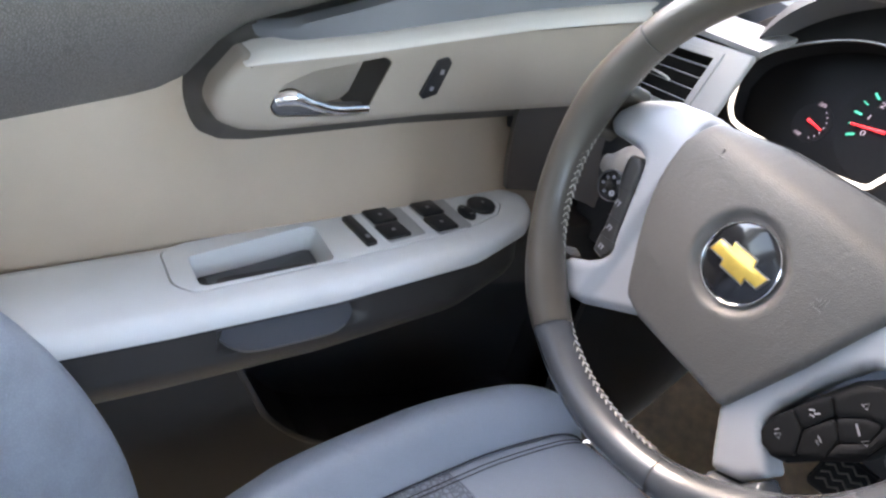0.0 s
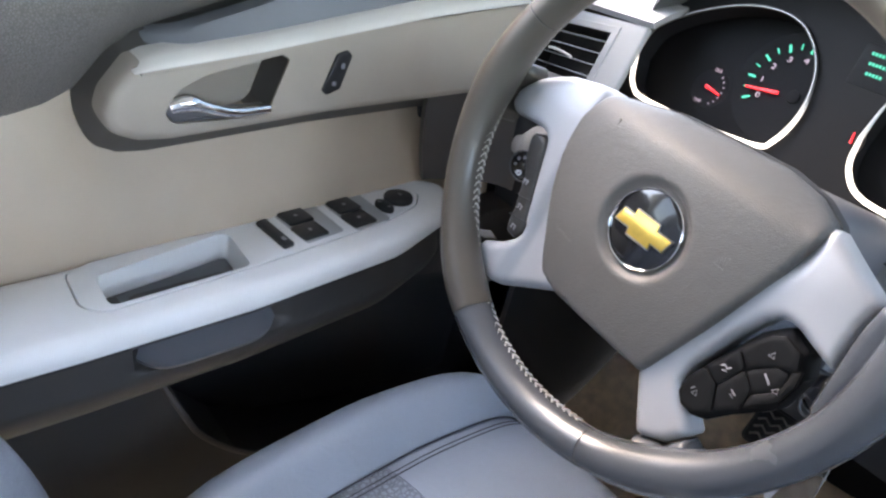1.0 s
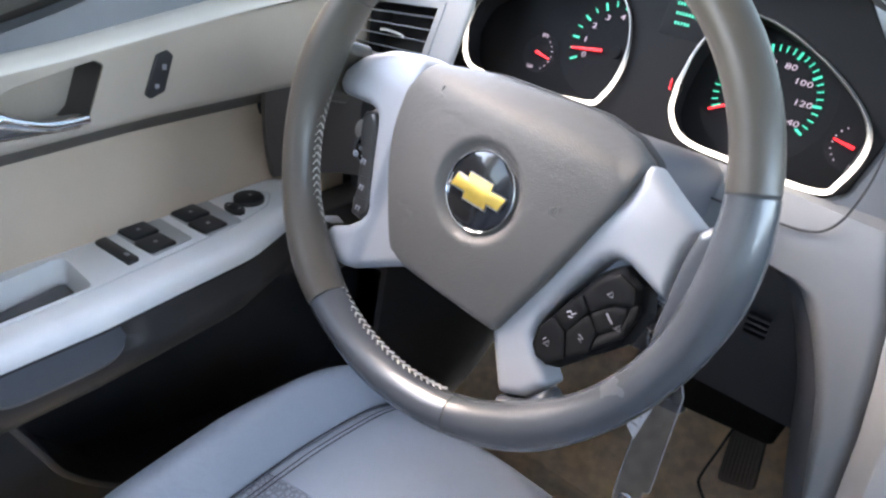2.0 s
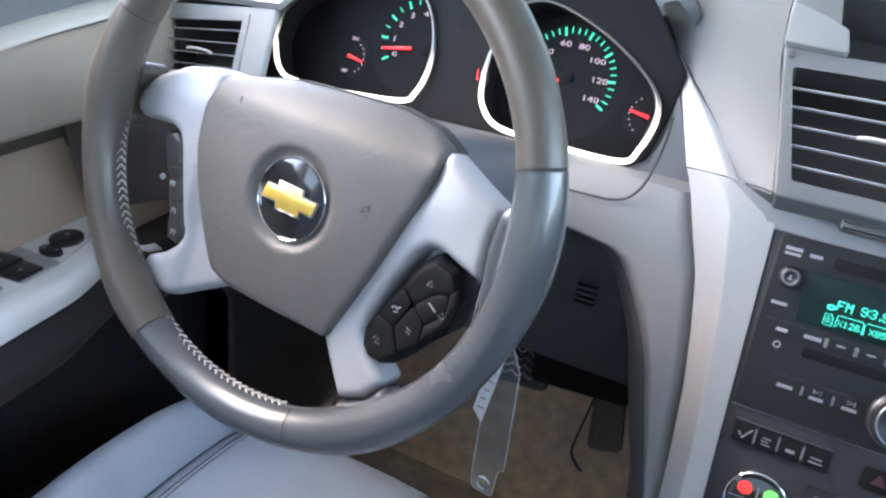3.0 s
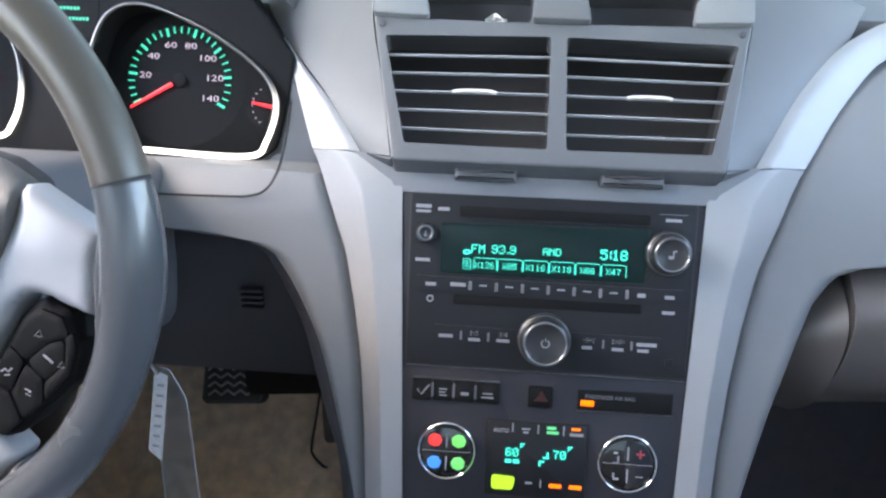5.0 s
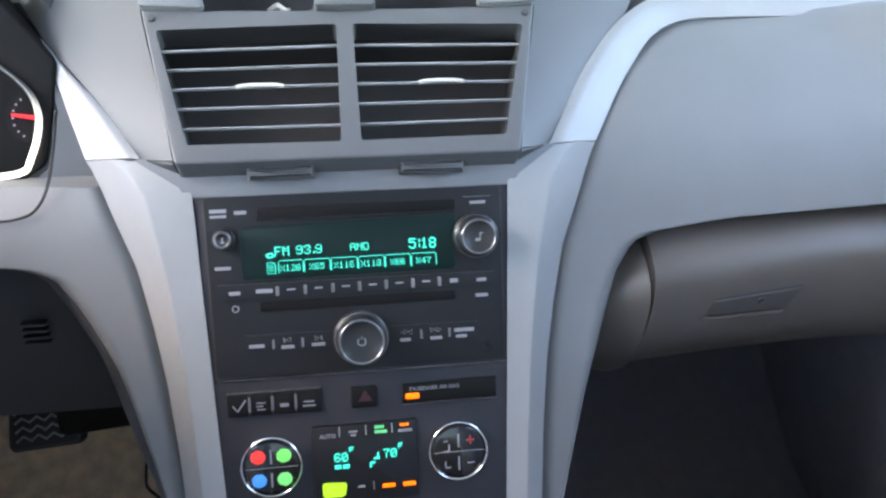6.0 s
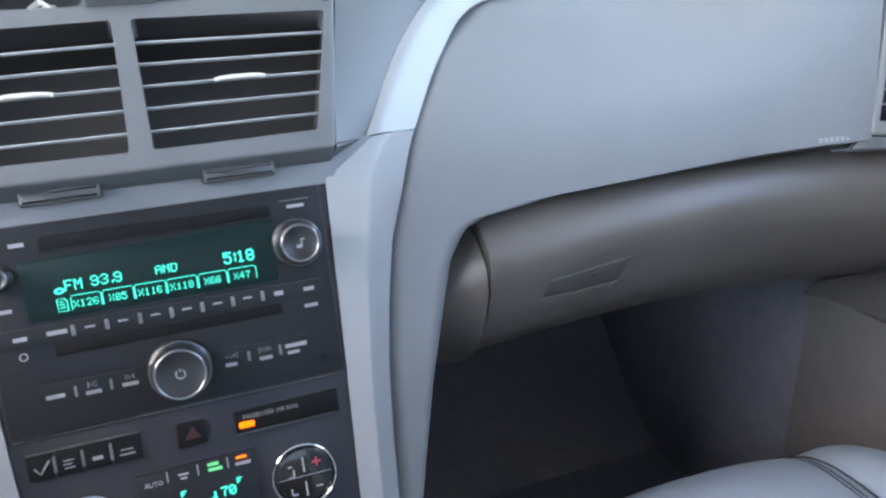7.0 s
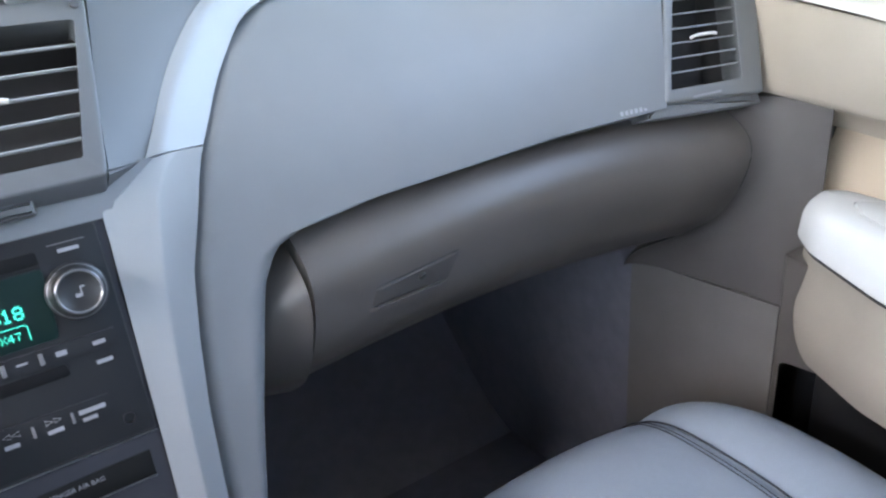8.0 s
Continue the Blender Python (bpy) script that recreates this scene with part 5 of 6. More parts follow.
row = thing("switch_row", (-0.065, -0.048, 0.585), "row of four black push switches", "switch")
for x0, x1 in ((-97.5, -82.8), (-81.5, -66.5), (-65.5, -50), (-49, -31.3)):
    part("push_switch", pillow(rounded(mm((x0, -92.6), (x1, -92.9), (x1, -77), (x0, -76.6)), 0.0012), -0.001, 0.003, S0, 0.0014, step=0.004), BUTTON, row, "black push switch")
part("bank_edge", plate(rect(-0.0975, -0.0764, -0.0315, -0.0758), -0.001, 0.0022, S0, 0.0002), DULLMETAL, row)
for x in (-0.0821, -0.0660, -0.0495):
    part("switch_tick", plate(rect(x - 0.0008, -0.0895, x + 0.0008, -0.0795), 0.001, 0.0034, S0, 0.0002), TICKGREY, row)
part("tick_mark", tube([S0 @ Vector(p) for p in ((-0.0935, -0.0845, 0.0032), (-0.0905, -0.0885, 0.0032), (-0.0845, -0.0808, 0.0032))], 0.0007, n=5), PRINT, row)
marks([(-0.0740, -0.0835, 0.006, 0.0012), (-0.0748, -0.0858, 0.005, 0.0012), (-0.0738, -0.0882, 0.006, 0.0012), (-0.0575, -0.0862, 0.006, 0.0032), (-0.0402, -0.0850, 0.0075, 0.0012), (-0.0402, -0.0880, 0.009, 0.0014)], S0, 0.0034, PRINT, row)
hz = thing("hazard_switch", (0.0, -0.05, 0.583), "black hazard switch with dull red triangle", "switch")
part("button", plate(rounded(mm((-10.2, -93), (8.6, -93), (8.6, -77.4), (-9.6, -77.4)), 0.002), -0.001, 0.003, S0, 0.001), BUTTON, hz)
part("triangle", plate(mm((-5, -88), (5, -88), (0, -80)), 0.0028, 0.0034, S0, 0), mat("dull_red", (0.045, 0.006, 0.007), 0.5, stain=0), hz)
ab = thing("airbag_indicator", (0.06, -0.05, 0.583), "black airbag indicator strip with lit amber lamp", "indicator")
part("strip", plate(rounded(mm((27.5, -92.6), (97, -92.6), (97.5, -77), (27.5, -78)), 0.001), -0.001, 0.001, S0, 0.0005), BUTTON, ab)
part("lamp", plate(rounded(mm((29.5, -89.5), (39.5, -89.5), (39.5, -85.5), (29.5, -85.5)), 0.001), 0.0008, 0.0018, S0, 0.0004), AMBER, ab, "glowing amber lamp")
words("PASSENGER AIR BAG", 0.0040, S0 @ T((0.0512, -0.0825, 0.0012)), PRINT, ab)
part("strip_edge", plate(rect(0.0275, -0.0935, 0.097, -0.0929), -0.001, 0.0014, S0, 0.0002), DULLMETAL, ab)
hv = thing("climate_control", (0, -0.07, 0.53), "black climate control panel with teal readout and round keys", "climate control")
part("panel", plate(rounded(mm((-39.3, -162), (36.4, -162), (36.4, -104), (-39.3, -105)), 0.001), -0.001, 0.002, S0, 0.0008), RADIO, hv)
H = S0 @ T((0, 0, 0.0022))
dots("60", -0.0240, -0.1310, 0.00088, H, GREENLIT, hv, "readout", 1.05, 1.1)
dots("70", 0.0115, -0.1308, 0.00088, H, GREENLIT, hv, "readout", 1.05, 1.1)
part("readout_marks", bars([(-0.0222, -0.1352, 0.0048, 0.0028), (-0.0162, -0.1352, 0.0048, 0.0028), (-0.0118, -0.1215, 0.0036, 0.0008), (-0.0132, -0.1232, 0.0008, 0.0034), (-0.0122, -0.1232, 0.002, 0.0007), (0.0238, -0.1215, 0.0036, 0.0008), (0.0224, -0.1232, 0.0008, 0.0034), (0.0234, -0.1232, 0.002, 0.0007), (0.0030, -0.1340, 0.0040, 0.0014), (0.0060, -0.1310, 0.0046, 0.0014), (0.0072, -0.1285, 0.0014, 0.0040), (0.0015, -0.1360, 0.0014, 0.0030)], H), GREENLIT, hv)
words("AUTO", 0.0042, H @ T((-0.0285, -0.1122, 0.0003)), PRINT, hv, "lettering", 0.0001)
marks([(-0.0199, -0.1095, 0.0012, 0.007), (-0.0100, -0.1100, 0.0065, 0.0018), (-0.0100, -0.1126, 0.0040, 0.0020), (-0.0008, -0.1095, 0.0012, 0.007), (0.0182, -0.1095, 0.0012, 0.007), (0.0278, -0.1120, 0.0100, 0.0030), (-0.006, -0.151, 0.005, 0.002), (0.003, -0.151, 0.001, 0.006)], H, 0.0003, PRINT, hv)
marks([(0.009, -0.108, 0.007, 0.003), (0.010, -0.1115, 0.009, 0.003)], H, 0.0003, mat("green_print", (0.08, 0.30, 0.14), 0.5, stain=0, emit=(0.05, 0.5, 0.2), power=0.05), hv)
marks([(0.0273, -0.1078, 0.0065, 0.0022), (0.014, -0.152, 0.009, 0.0035), (0.029, -0.152, 0.009, 0.0035)], H, 0.0003, AMBER, hv, "lamp")
LIME = mat("lit_lime_key", (0.2, 0.4, 0.02), 0.5, stain=0, emit=(0.35, 0.75, 0.03), power=0.05)
part("lamp", plate(rounded(mm((-34, -157), (-18, -157), (-16, -147), (-34, -146)), 0.003), 0.0002, 0.001, H, 0), LIME, hv, "lit lime key")
for cx, keys in ((-0.0690, [((-9, 8), (0.55, 0.03, 0.03)), ((9, 8), (0.08, 0.45, 0.1)), ((-9, -9), (0.02, 0.16, 0.55)), ((9, -9), (0.08, 0.42, 0.12))]), (0.066, None)):
    dial = part("round_keypad", plate(disc(cx, -0.1300, 0.0205), -0.001, 0.005, S0, 0.002, crown=0.001), GLOSSBLACK, hv)
    part("keypad_ring", frame_plate(disc(cx, -0.1300, 0.0217, n=56), disc(cx, -0.1300, 0.0206, n=56), -0.001, 0.0062, S0, 0.0008), CHROME, dial, "chrome ring")
    marks([(cx, -0.122, 0.0014, 0.010), (cx, -0.139, 0.0014, 0.010), (cx, -0.130, 0.036, 0.0004)], S0, 0.0066, PRINT, dial)
    if keys:
        for j, ((x, y), col) in enumerate(keys):
            part("coloured_key", plate(rounded([(cx + x / 1000 + 0.0056 * math.cos(a), -0.130 + y / 1000 + 0.0052 * math.sin(a)) for a in [2 * math.pi * i / 7 + j for i in range(7)]], 0.002, 2), 0.005, 0.0068, S0, 0.0006),
                 mat("lit_key", col, 0.5, stain=0, emit=col, power=0.065), dial, ("glowing red key", "glowing green key", "glowing blue key", "glowing green key")[j])
    else:
        marks([(cx - 0.009, -0.122, 0.003, 0.0015), (cx - 0.007, -0.127, 0.0014, 0.005), (cx - 0.009, -0.1295, 0.004, 0.0014), (cx - 0.010, -0.139, 0.0014, 0.004), (cx - 0.008, -0.1415, 0.004, 0.0014), (cx + 0.009, -0.139, 0.005, 0.0008)], S0, 0.0066, PRINT, dial)
        part("plus_mark", bars([(cx + 0.009, -0.122, 0.006, 0.0014), (cx + 0.009, -0.122, 0.0014, 0.006)], S0, 0.0066), mat("dull_red_print", (0.4, 0.05, 0.06), 0.5, stain=0), dial)

# ---- doors ----
def door(s):
    """A front door's inner side; s = -1 the driver's, 1 the passenger's."""
    left = s < 0
    d = thing("door_1" if left else "door_2", (s * 0.80, -0.5, 0.05), "closed car door with beige panel, pale armrest and dark top" if left else "closed passenger car door with beige panel and pale armrest", "car door", "", "structure")
    P = basis((0, 0, 0), (0, 1, 0), (0, 0, 1))
    M = Matrix(((0, 0, -s, s * 0.74), (1, 0, 0, 0), (0, 1, 0, 0), (0, 0, 0, 1)))        # x ahead, y up, z into the cabin
    A = Matrix(((0, s, 0, s * 0.74), (0.994, 0, -0.109, 0 if left else -0.035), (0.109, 0, 0.994, 0.58 if left else 0.612), (0, 0, 0, 1)))  # x ahead, y outwards, z up
    part("outer_panel", box(-1.15, 0.05, -0.09, 0.12, 0.80, -0.075, M), TAUPE, d)
    part("panel_insert", sheet(lambda u, v: M @ Vector((-1.1 + 1.15 * u, 0.50 + (soft_interp(-1.1 + 1.15 * u, [(-0.46, 0.24), (-0.43, 0.15), (-0.27, 0.155), (-0.2, 0.19), (0.05, 0.212)])) * v, -0.028 + 0.006 * math.sin(math.pi * min(1, v * 1.3)) - 0.030 * shaped(v, 0.25, 0.95) - 0.022 * shaped(v, 0.0, 0.7) * shaped(u, 0.70, 0.97))), 60, 24, M.to_3x3() @ Vector((0, 0, -0.012))), BEIGE, d, "beige vinyl insert")
    # dark top roll
    low = [(-1.1, 0.483), (-0.583, 0.629), (-0.445, 0.677), (-0.418, 0.719), (-0.397, 0.733), (-0.334, 0.757), (-0.265, 0.782), (-0.194, 0.800), (-0.094, 0.819), (0.06, 0.844), (0.3, 0.86)]
    def top(u, v):
        y = -1.1 + 1.36 * u
        z0 = interp(y, low) if y < -0.5 else smooth_interp(y, low)
        z = z0 + (0.90 + 0.02 * u - z0) * v
        return M @ Vector((y, z, -0.046 + 0.070 * math.sin(min(1.0, v * 2.0) * math.pi / 2) - 0.03 * v * v))
    part("top_roll", sheet(top, 60, 30, M.to_3x3() @ Vector((0, 0, -0.03))), UPPER, d, "dark grained door top")
    edge = [(-0.43, 0.716), (-0.406, 0.722), (-0.304, 0.743), (-0.22, 0.764), (-0.124, 0.786), (-0.03, 0.803), (0.06, 0.818), (0.3, 0.85)]
    part("roll_ledge", sheet(lambda u, v: M @ Vector((-0.41 + 0.52 * u, smooth_interp(-0.41 + 0.52 * u, edge) - 0.002 + (0.004 + 0.024 * min(1.0, u * 3.2)) * v, -0.014 - 0.013 * v - 0.035 * (1 - shaped(u, 0.0, 0.10)))), 60, 4, M.to_3x3() @ Vector((0, 0, -0.02))), BAND, d, "smooth ledge under the door top")
    # bezel round the handle
    bez = [(-411, 719), (-430, 692), (-434, 674), (-426, 659), (-405, 652), (-378, 652), (-317, 660), (-222, 673), (-45, 690), (40, 697), (40, 808), (-140, 777), (-286, 742)]
    bezel_outline = rounded(mm(*bez), [0.008, 0.02, 0.02, 0.02, 0.02, 0.02, 0.03, 0.03, 0.03, 0.002, 0.002, 0.05, 0.05])
    cup = rounded(mm((-386, 676), (-376, 698), (-350, 712), (-284, 730), (-276, 726), (-290, 680), (-298, 673), (-376, 668)), [0.008, 0.015, 0.02, 0.005, 0.004, 0.006, 0.006, 0.012])
    bm = bmesh.new()
    line0 = ccw(bezel_outline)
    rings = []
    for g, z, drop in ((-0.002, -0.012, 0), (-0.001, -0.020, 0.001), (0.000, -0.030, 0.004), (0.002, -0.040, 0.010), (0.005, -0.047, 0.017), (0.008, -0.052, 0.022), (0.009, -0.075, 0.023)):
        rings.append([bm.verts.new(M @ Vector((q.x, q.y - drop * max(0.0, (p - o).y / 0.001), z))) for p, o, q in zip(line0, grow(line0, 0.001), grow(line0, g))])
    for a, b in zip(rings, rings[1:]):
        for i in range(len(a)):
            bm.faces.new((a[i - 1], a[i], b[i], b[i - 1]))
    # On the driver's side a dark tone paints the bezel's shadow.
    part("bezel_moulding", bm, TRIMSHADE if left else BEZEL, d, "hollow moulding round the handle bezel, shade painted in on the driver's side")
    part("handle_bezel", holed(bezel_outline, [cup], -0.045, 0.0, M, 0.010), BEZEL, d, "beige plastic handle surround")
    floor_at = lambda x: -0.007 - 0.034 * shaped(x, -0.385, -0.280)
    part("handle_cup", pillow(grow(ccw(cup), 0.0008), -0.072, 0.0, M, 0.0005, step=0.004, shape=lambda x, y: floor_at(x)), BEZEL, d, "beige scooped hollow behind the handle")
    # Added dark liner paints the shade deep in the handle cup.
    rim_line = [p for p in grow(ccw(cup), -0.0006) if p.x > -0.326]
    k0 = max(range(len(rim_line)), key=lambda i: (rim_line[i] - rim_line[i - 1]).length)
    rim_line = rim_line[k0:] + rim_line[:k0]
    bm = bmesh.new()
    rows_ = [[bm.verts.new(M @ Vector((p.x, p.y, z))) for p in rim_line] for z in (-0.044, -0.0015)]
    for i in range(len(rim_line) - 1):
        bm.faces.new((rows_[0][i], rows_[0][i + 1], rows_[1][i + 1], rows_[1][i]))
    part("recess_shade_wall", bm, DOORSHADE, d)
    hp = spline([(-0.380, 0.683, -0.002), (-0.366, 0.688, 0.002), (-0.350, 0.684, 0.004), (-0.325, 0.679, 0.003), (-0.292, 0.681, 0.002)], 6)
    part("pull_handle", tube([M @ p for p in hp], lambda t: 0.0064 - 0.0020 * t + 0.0022 * math.exp(-((t - 0.22) / 0.15) ** 2), n=10, up=M.col[2].xyz), CHROME, d, "chrome door handle")
    part("handle_plate", plate(rounded(mm((-385, 677), (-377, 691), (-362, 687), (-340, 679), (-290, 682), (-297, 674), (-376, 669)), 0.004), -0.012, 0.0005, M, 0.003), DULLMETAL, d, "dark polished handle plate")
    part("trim_strip", sheet(lambda u, v: M @ Vector((-0.412 + 0.458 * u, smooth_interp(-0.412 + 0.458 * u, [(-0.43, 0.708), (-0.406, 0.714), (-0.304, 0.733), (-0.22, 0.752), (-0.124, 0.773), (-0.03, 0.789), (0.06, 0.803)]) + (0.0085 + 0.0065 * u) * shaped(u, -0.012, 0.03) * v, 0.004 - 0.014 * v + 0.003 * math.sin(math.pi * v) )), 60, 6, M.to_3x3() @ Vector((0, 0, -0.02))), DOORSTRIP, d, "pale satin strip along the door")
    if left:
        lk = part("lock_switch", plate(rounded(mm((-229, 732), (-218, 736), (-213, 731), (-221, 699), (-235, 693), (-240, 697)), 0.003, 3), -0.001, 0.003, M, 0.001), BLACK, d, "black door lock switch")
        part("lock_marks", bars([(-0.222, 0.7215, 0.004, 0.005), (-0.229, 0.7045, 0.004, 0.004)], M, 0.0034), PRINT, lk)
    # armrest
    arm = rounded(mm((-1000, 18), (-1000, -76), (-600, -82), (-478, -85), (-330, -84), (-164, -69), (-76, -36), (-45, -8), (-38, 22), (-60, 46), (-107, 55), (-298, 42), (-460, 26)), [0, 0, 0.1, 0.1, 0.1, 0.12, 0.06, 0.045, 0.035, 0.03, 0.03, 0.1, 0.1])
    pan = rounded(mm((-463, 10), (-466, -40), (-450, -57), (-313, -49), (-160, -33), (-105, -17), (-84, 6), (-96, 24), (-130, 33), (-298, 29), (-440, 20)), [0.01, 0.02, 0.02, 0.1, 0.05, 0.03, 0.02, 0.02, 0.03, 0.1, 0.02])
    cap = 0.019 if left else 0.046
    part("armrest", holed(arm, [pan], -cap, 0.0, A, 0.015 if left else 0.024), ARMREST, d, "pale grey armrest")
    # moulded body under the armrest
    line = [p for p in ccw(arm)]
    i0 = min(range(len(line)), key=lambda i: (line[i] - Vector((-1.0, -0.076))).length)
    line = (line[i0:] + line[:i0])
    line = [p for p in line[:-1] if p.x > -0.9 or p.y < 0]
    j1 = max(i for i in range(len(line)) if line[i].y < 0.05 and line[i].x > -0.12)
    line = line[:j1 + 1]
    cum = [0.0]
    for a, b in zip(line, line[1:]):
        cum.append(cum[-1] + (b - a).length)

    def belly(u, v):
        d = u * cum[-1]
        k = min(max(i for i in range(len(cum)) if cum[i] <= d + 1e-9), len(line) - 2)
        p = line[k].lerp(line[k + 1], (d - cum[k]) / max(1e-9, cum[k + 1] - cum[k]))
        t = (line[k + 1] - line[k]).normalized()
        n = Vector((-t.y, t.x))
        scoop = 0.0
        if left:
            scoop = 0.034 * max(0, min(1, (p.x + 0.436) / 0.02)) * max(0, min(1, (-0.290 - p.x) / 0.04)) * max(0, min(1, (0.42 - v) / 0.10))
        q = p + n * (0.005 + 0.004 * math.cos(v * 3) + (0.075 if left else 0.05) * max(0, v - 0.45) ** 1.6 + scoop)
        return A @ Vector((q.x, q.y, -cap - 0.004 - (0.078 if left else 0.125) * v))
    # The driver's side takes the darker copy, as if in shadow.
    part("armrest_body", sheet(belly, 150, 40, A.to_3x3() @ Vector((0, 0.03, 0))), DOORSHADE if left else PASSARM, d, "moulded armrest body, shade painted in on the driver's side")
    if left:
        part("grab_cup", sheet(lambda u, v: A @ Vector((-0.434 + 0.128 * u, -0.0865 + 0.038 * v + 0.014 * abs(2 * u - 1) ** 6, -0.052 + 0.030 * v ** 1.4 + 0.010 * abs(2 * u - 1) ** 5)), 24, 12, A.to_3x3() @ Vector((0, 0.002, -0.004))), CUP, d, "smooth grab cup under the armrest")
    part("armrest_gap", holed(grow(ccw(arm), -0.004), [grow(ccw(pan), 0.003)], -cap - 0.006, -cap + 0.002, A), GAP, d)
    inner = grow(ccw(pan), -0.0015)
    if left:
        pock = rounded(mm((-442, -4), (-444, -50), (-316, -45), (-312, 12), (-322, 16)), 0.008)
        part("switch_panel", holed(inner, [pock], -0.010, 0.0008, A, 0.001), ARMREST, d, "pale grey switch panel")
        part("pull_pocket", well(pock, -0.026, 0.0004, A, 0.003), ARMREST, d)
        part("pocket_mat", plate(grow(ccw(pock), -0.0045), -0.0255, -0.0235, A, 0.0005), VENTGREY, d)
        Z = A @ T((0, 0, 0.0008))
        def sw(name, poly, h=0.004, r=0.002, bev=0.0012, mt=BLACK, label=""):
            return part(name, plate(rounded(mm(*poly), r, 3), -0.001, h, Z, bev), mt, d, label)
        sw("window_lock", ((-281, 18), (-269, 20), (-265, -33), (-277, -35)), label="black window lock switch")
        part("switch_marks", bars([(-0.271, -0.022, 0.004, 0.006)], Z, 0.0044), PRINT, d)
        for x in (-236, -178):
            part("switch_cradle", plate(rounded(mm((x - 21, 26), (x + 27, 31), (x + 30, -29), (x - 16, -35)), 0.004), -0.001, 0.0006, Z, 0.0004), CRADLE, d)
            for y in (13, -17):
                k = sw("window_switch", ((x - 19, y + 13), (x + 10, y + 15), (x + 13, y - 12), (x - 16, y - 14)), 0.0035, 0.003, 0.002, label="black window switch")
                part("switch_mark", bars([(x / 1000 - 0.003, y / 1000, 0.0035, 0.0035)], Z, 0.0039), PRINT, k)
        part("mirror_select", plate(disc(-0.141, -0.006, 0.0085, 0.014), -0.001, 0.004, Z, 0.0015), BLACK, d, "oval mirror selector")
        part("mirror_marks", bars([(-0.143, 0.001, 0.004, 0.002), (-0.139, -0.012, 0.004, 0.002)], Z, 0.0044), PRINT, d)
        part("mirror_knob", plate(disc(-0.116, 0.003, 0.0165, 0.0165), -0.001, 0.005, Z, 0.002), BLACK, d, "round black mirror knob")
        part("mirror_marks", bars([(-0.113, 0.005, 0.003, 0.004)], Z, 0.0054), PRINT, d)
    else:
        part("switch_panel", plate(inner, -0.010, 0.0008, A, 0.001), ARMREST, d)
        part("window_switch", plate(rounded(mm((-196, 10), (-166, 12), (-163, -15), (-193, -17)), 0.003), -0.001, 0.006, A, 0.003), BLACK, d, "black window switch")
    # lower panel with its grab recess and map pocket
    # Pocket is black, and wider on the driver's side, to stand for shade.
    hole = rounded(mm((-385, 416), (-330, 440), (-150, 480), (60, 470), (92, 430), (92, 232), (-100, 238), (-240, 262), (-290, 286), (-334, 326), (-358, 366)) if left else mm((-385, 416), (-330, 432), (-150, 424), (-82, 418), (-82, 235), (-240, 262), (-290, 286), (-334, 326), (-358, 366)), 0.01)
    fx = 104 if left else -74
    low_outline = mm((-1.05e3, 100), (fx, 100), (fx, 560 if left else 540), (-150, 530), (-560, 500), (-1.05e3, 470))
    part("lower_panel", holed(low_outline, [hole], -0.02, 0.022, M, 0.004), DOORSHADE if left else TAUPE, d, "taupe lower door panel, shade painted in on the driver's side")
    part("map_pocket", well(hole, -0.06, 0.02, M), BLACK, d, "map pocket, black in place of its inner shade")
    part("pocket_rim", tube([M @ Vector((p.x, p.y, 0.022)) for p in spline([(x / 1000, y / 1000, 0) for x, y in ((-384, 414), (-358, 366), (-334, 326), (-290, 286), (-240, 262), (-150, 245))], 5)], 0.0035, n=8), TRIMSHADE, d, "smooth rim of the map pocket")
    return d


door(-1)
door(1)


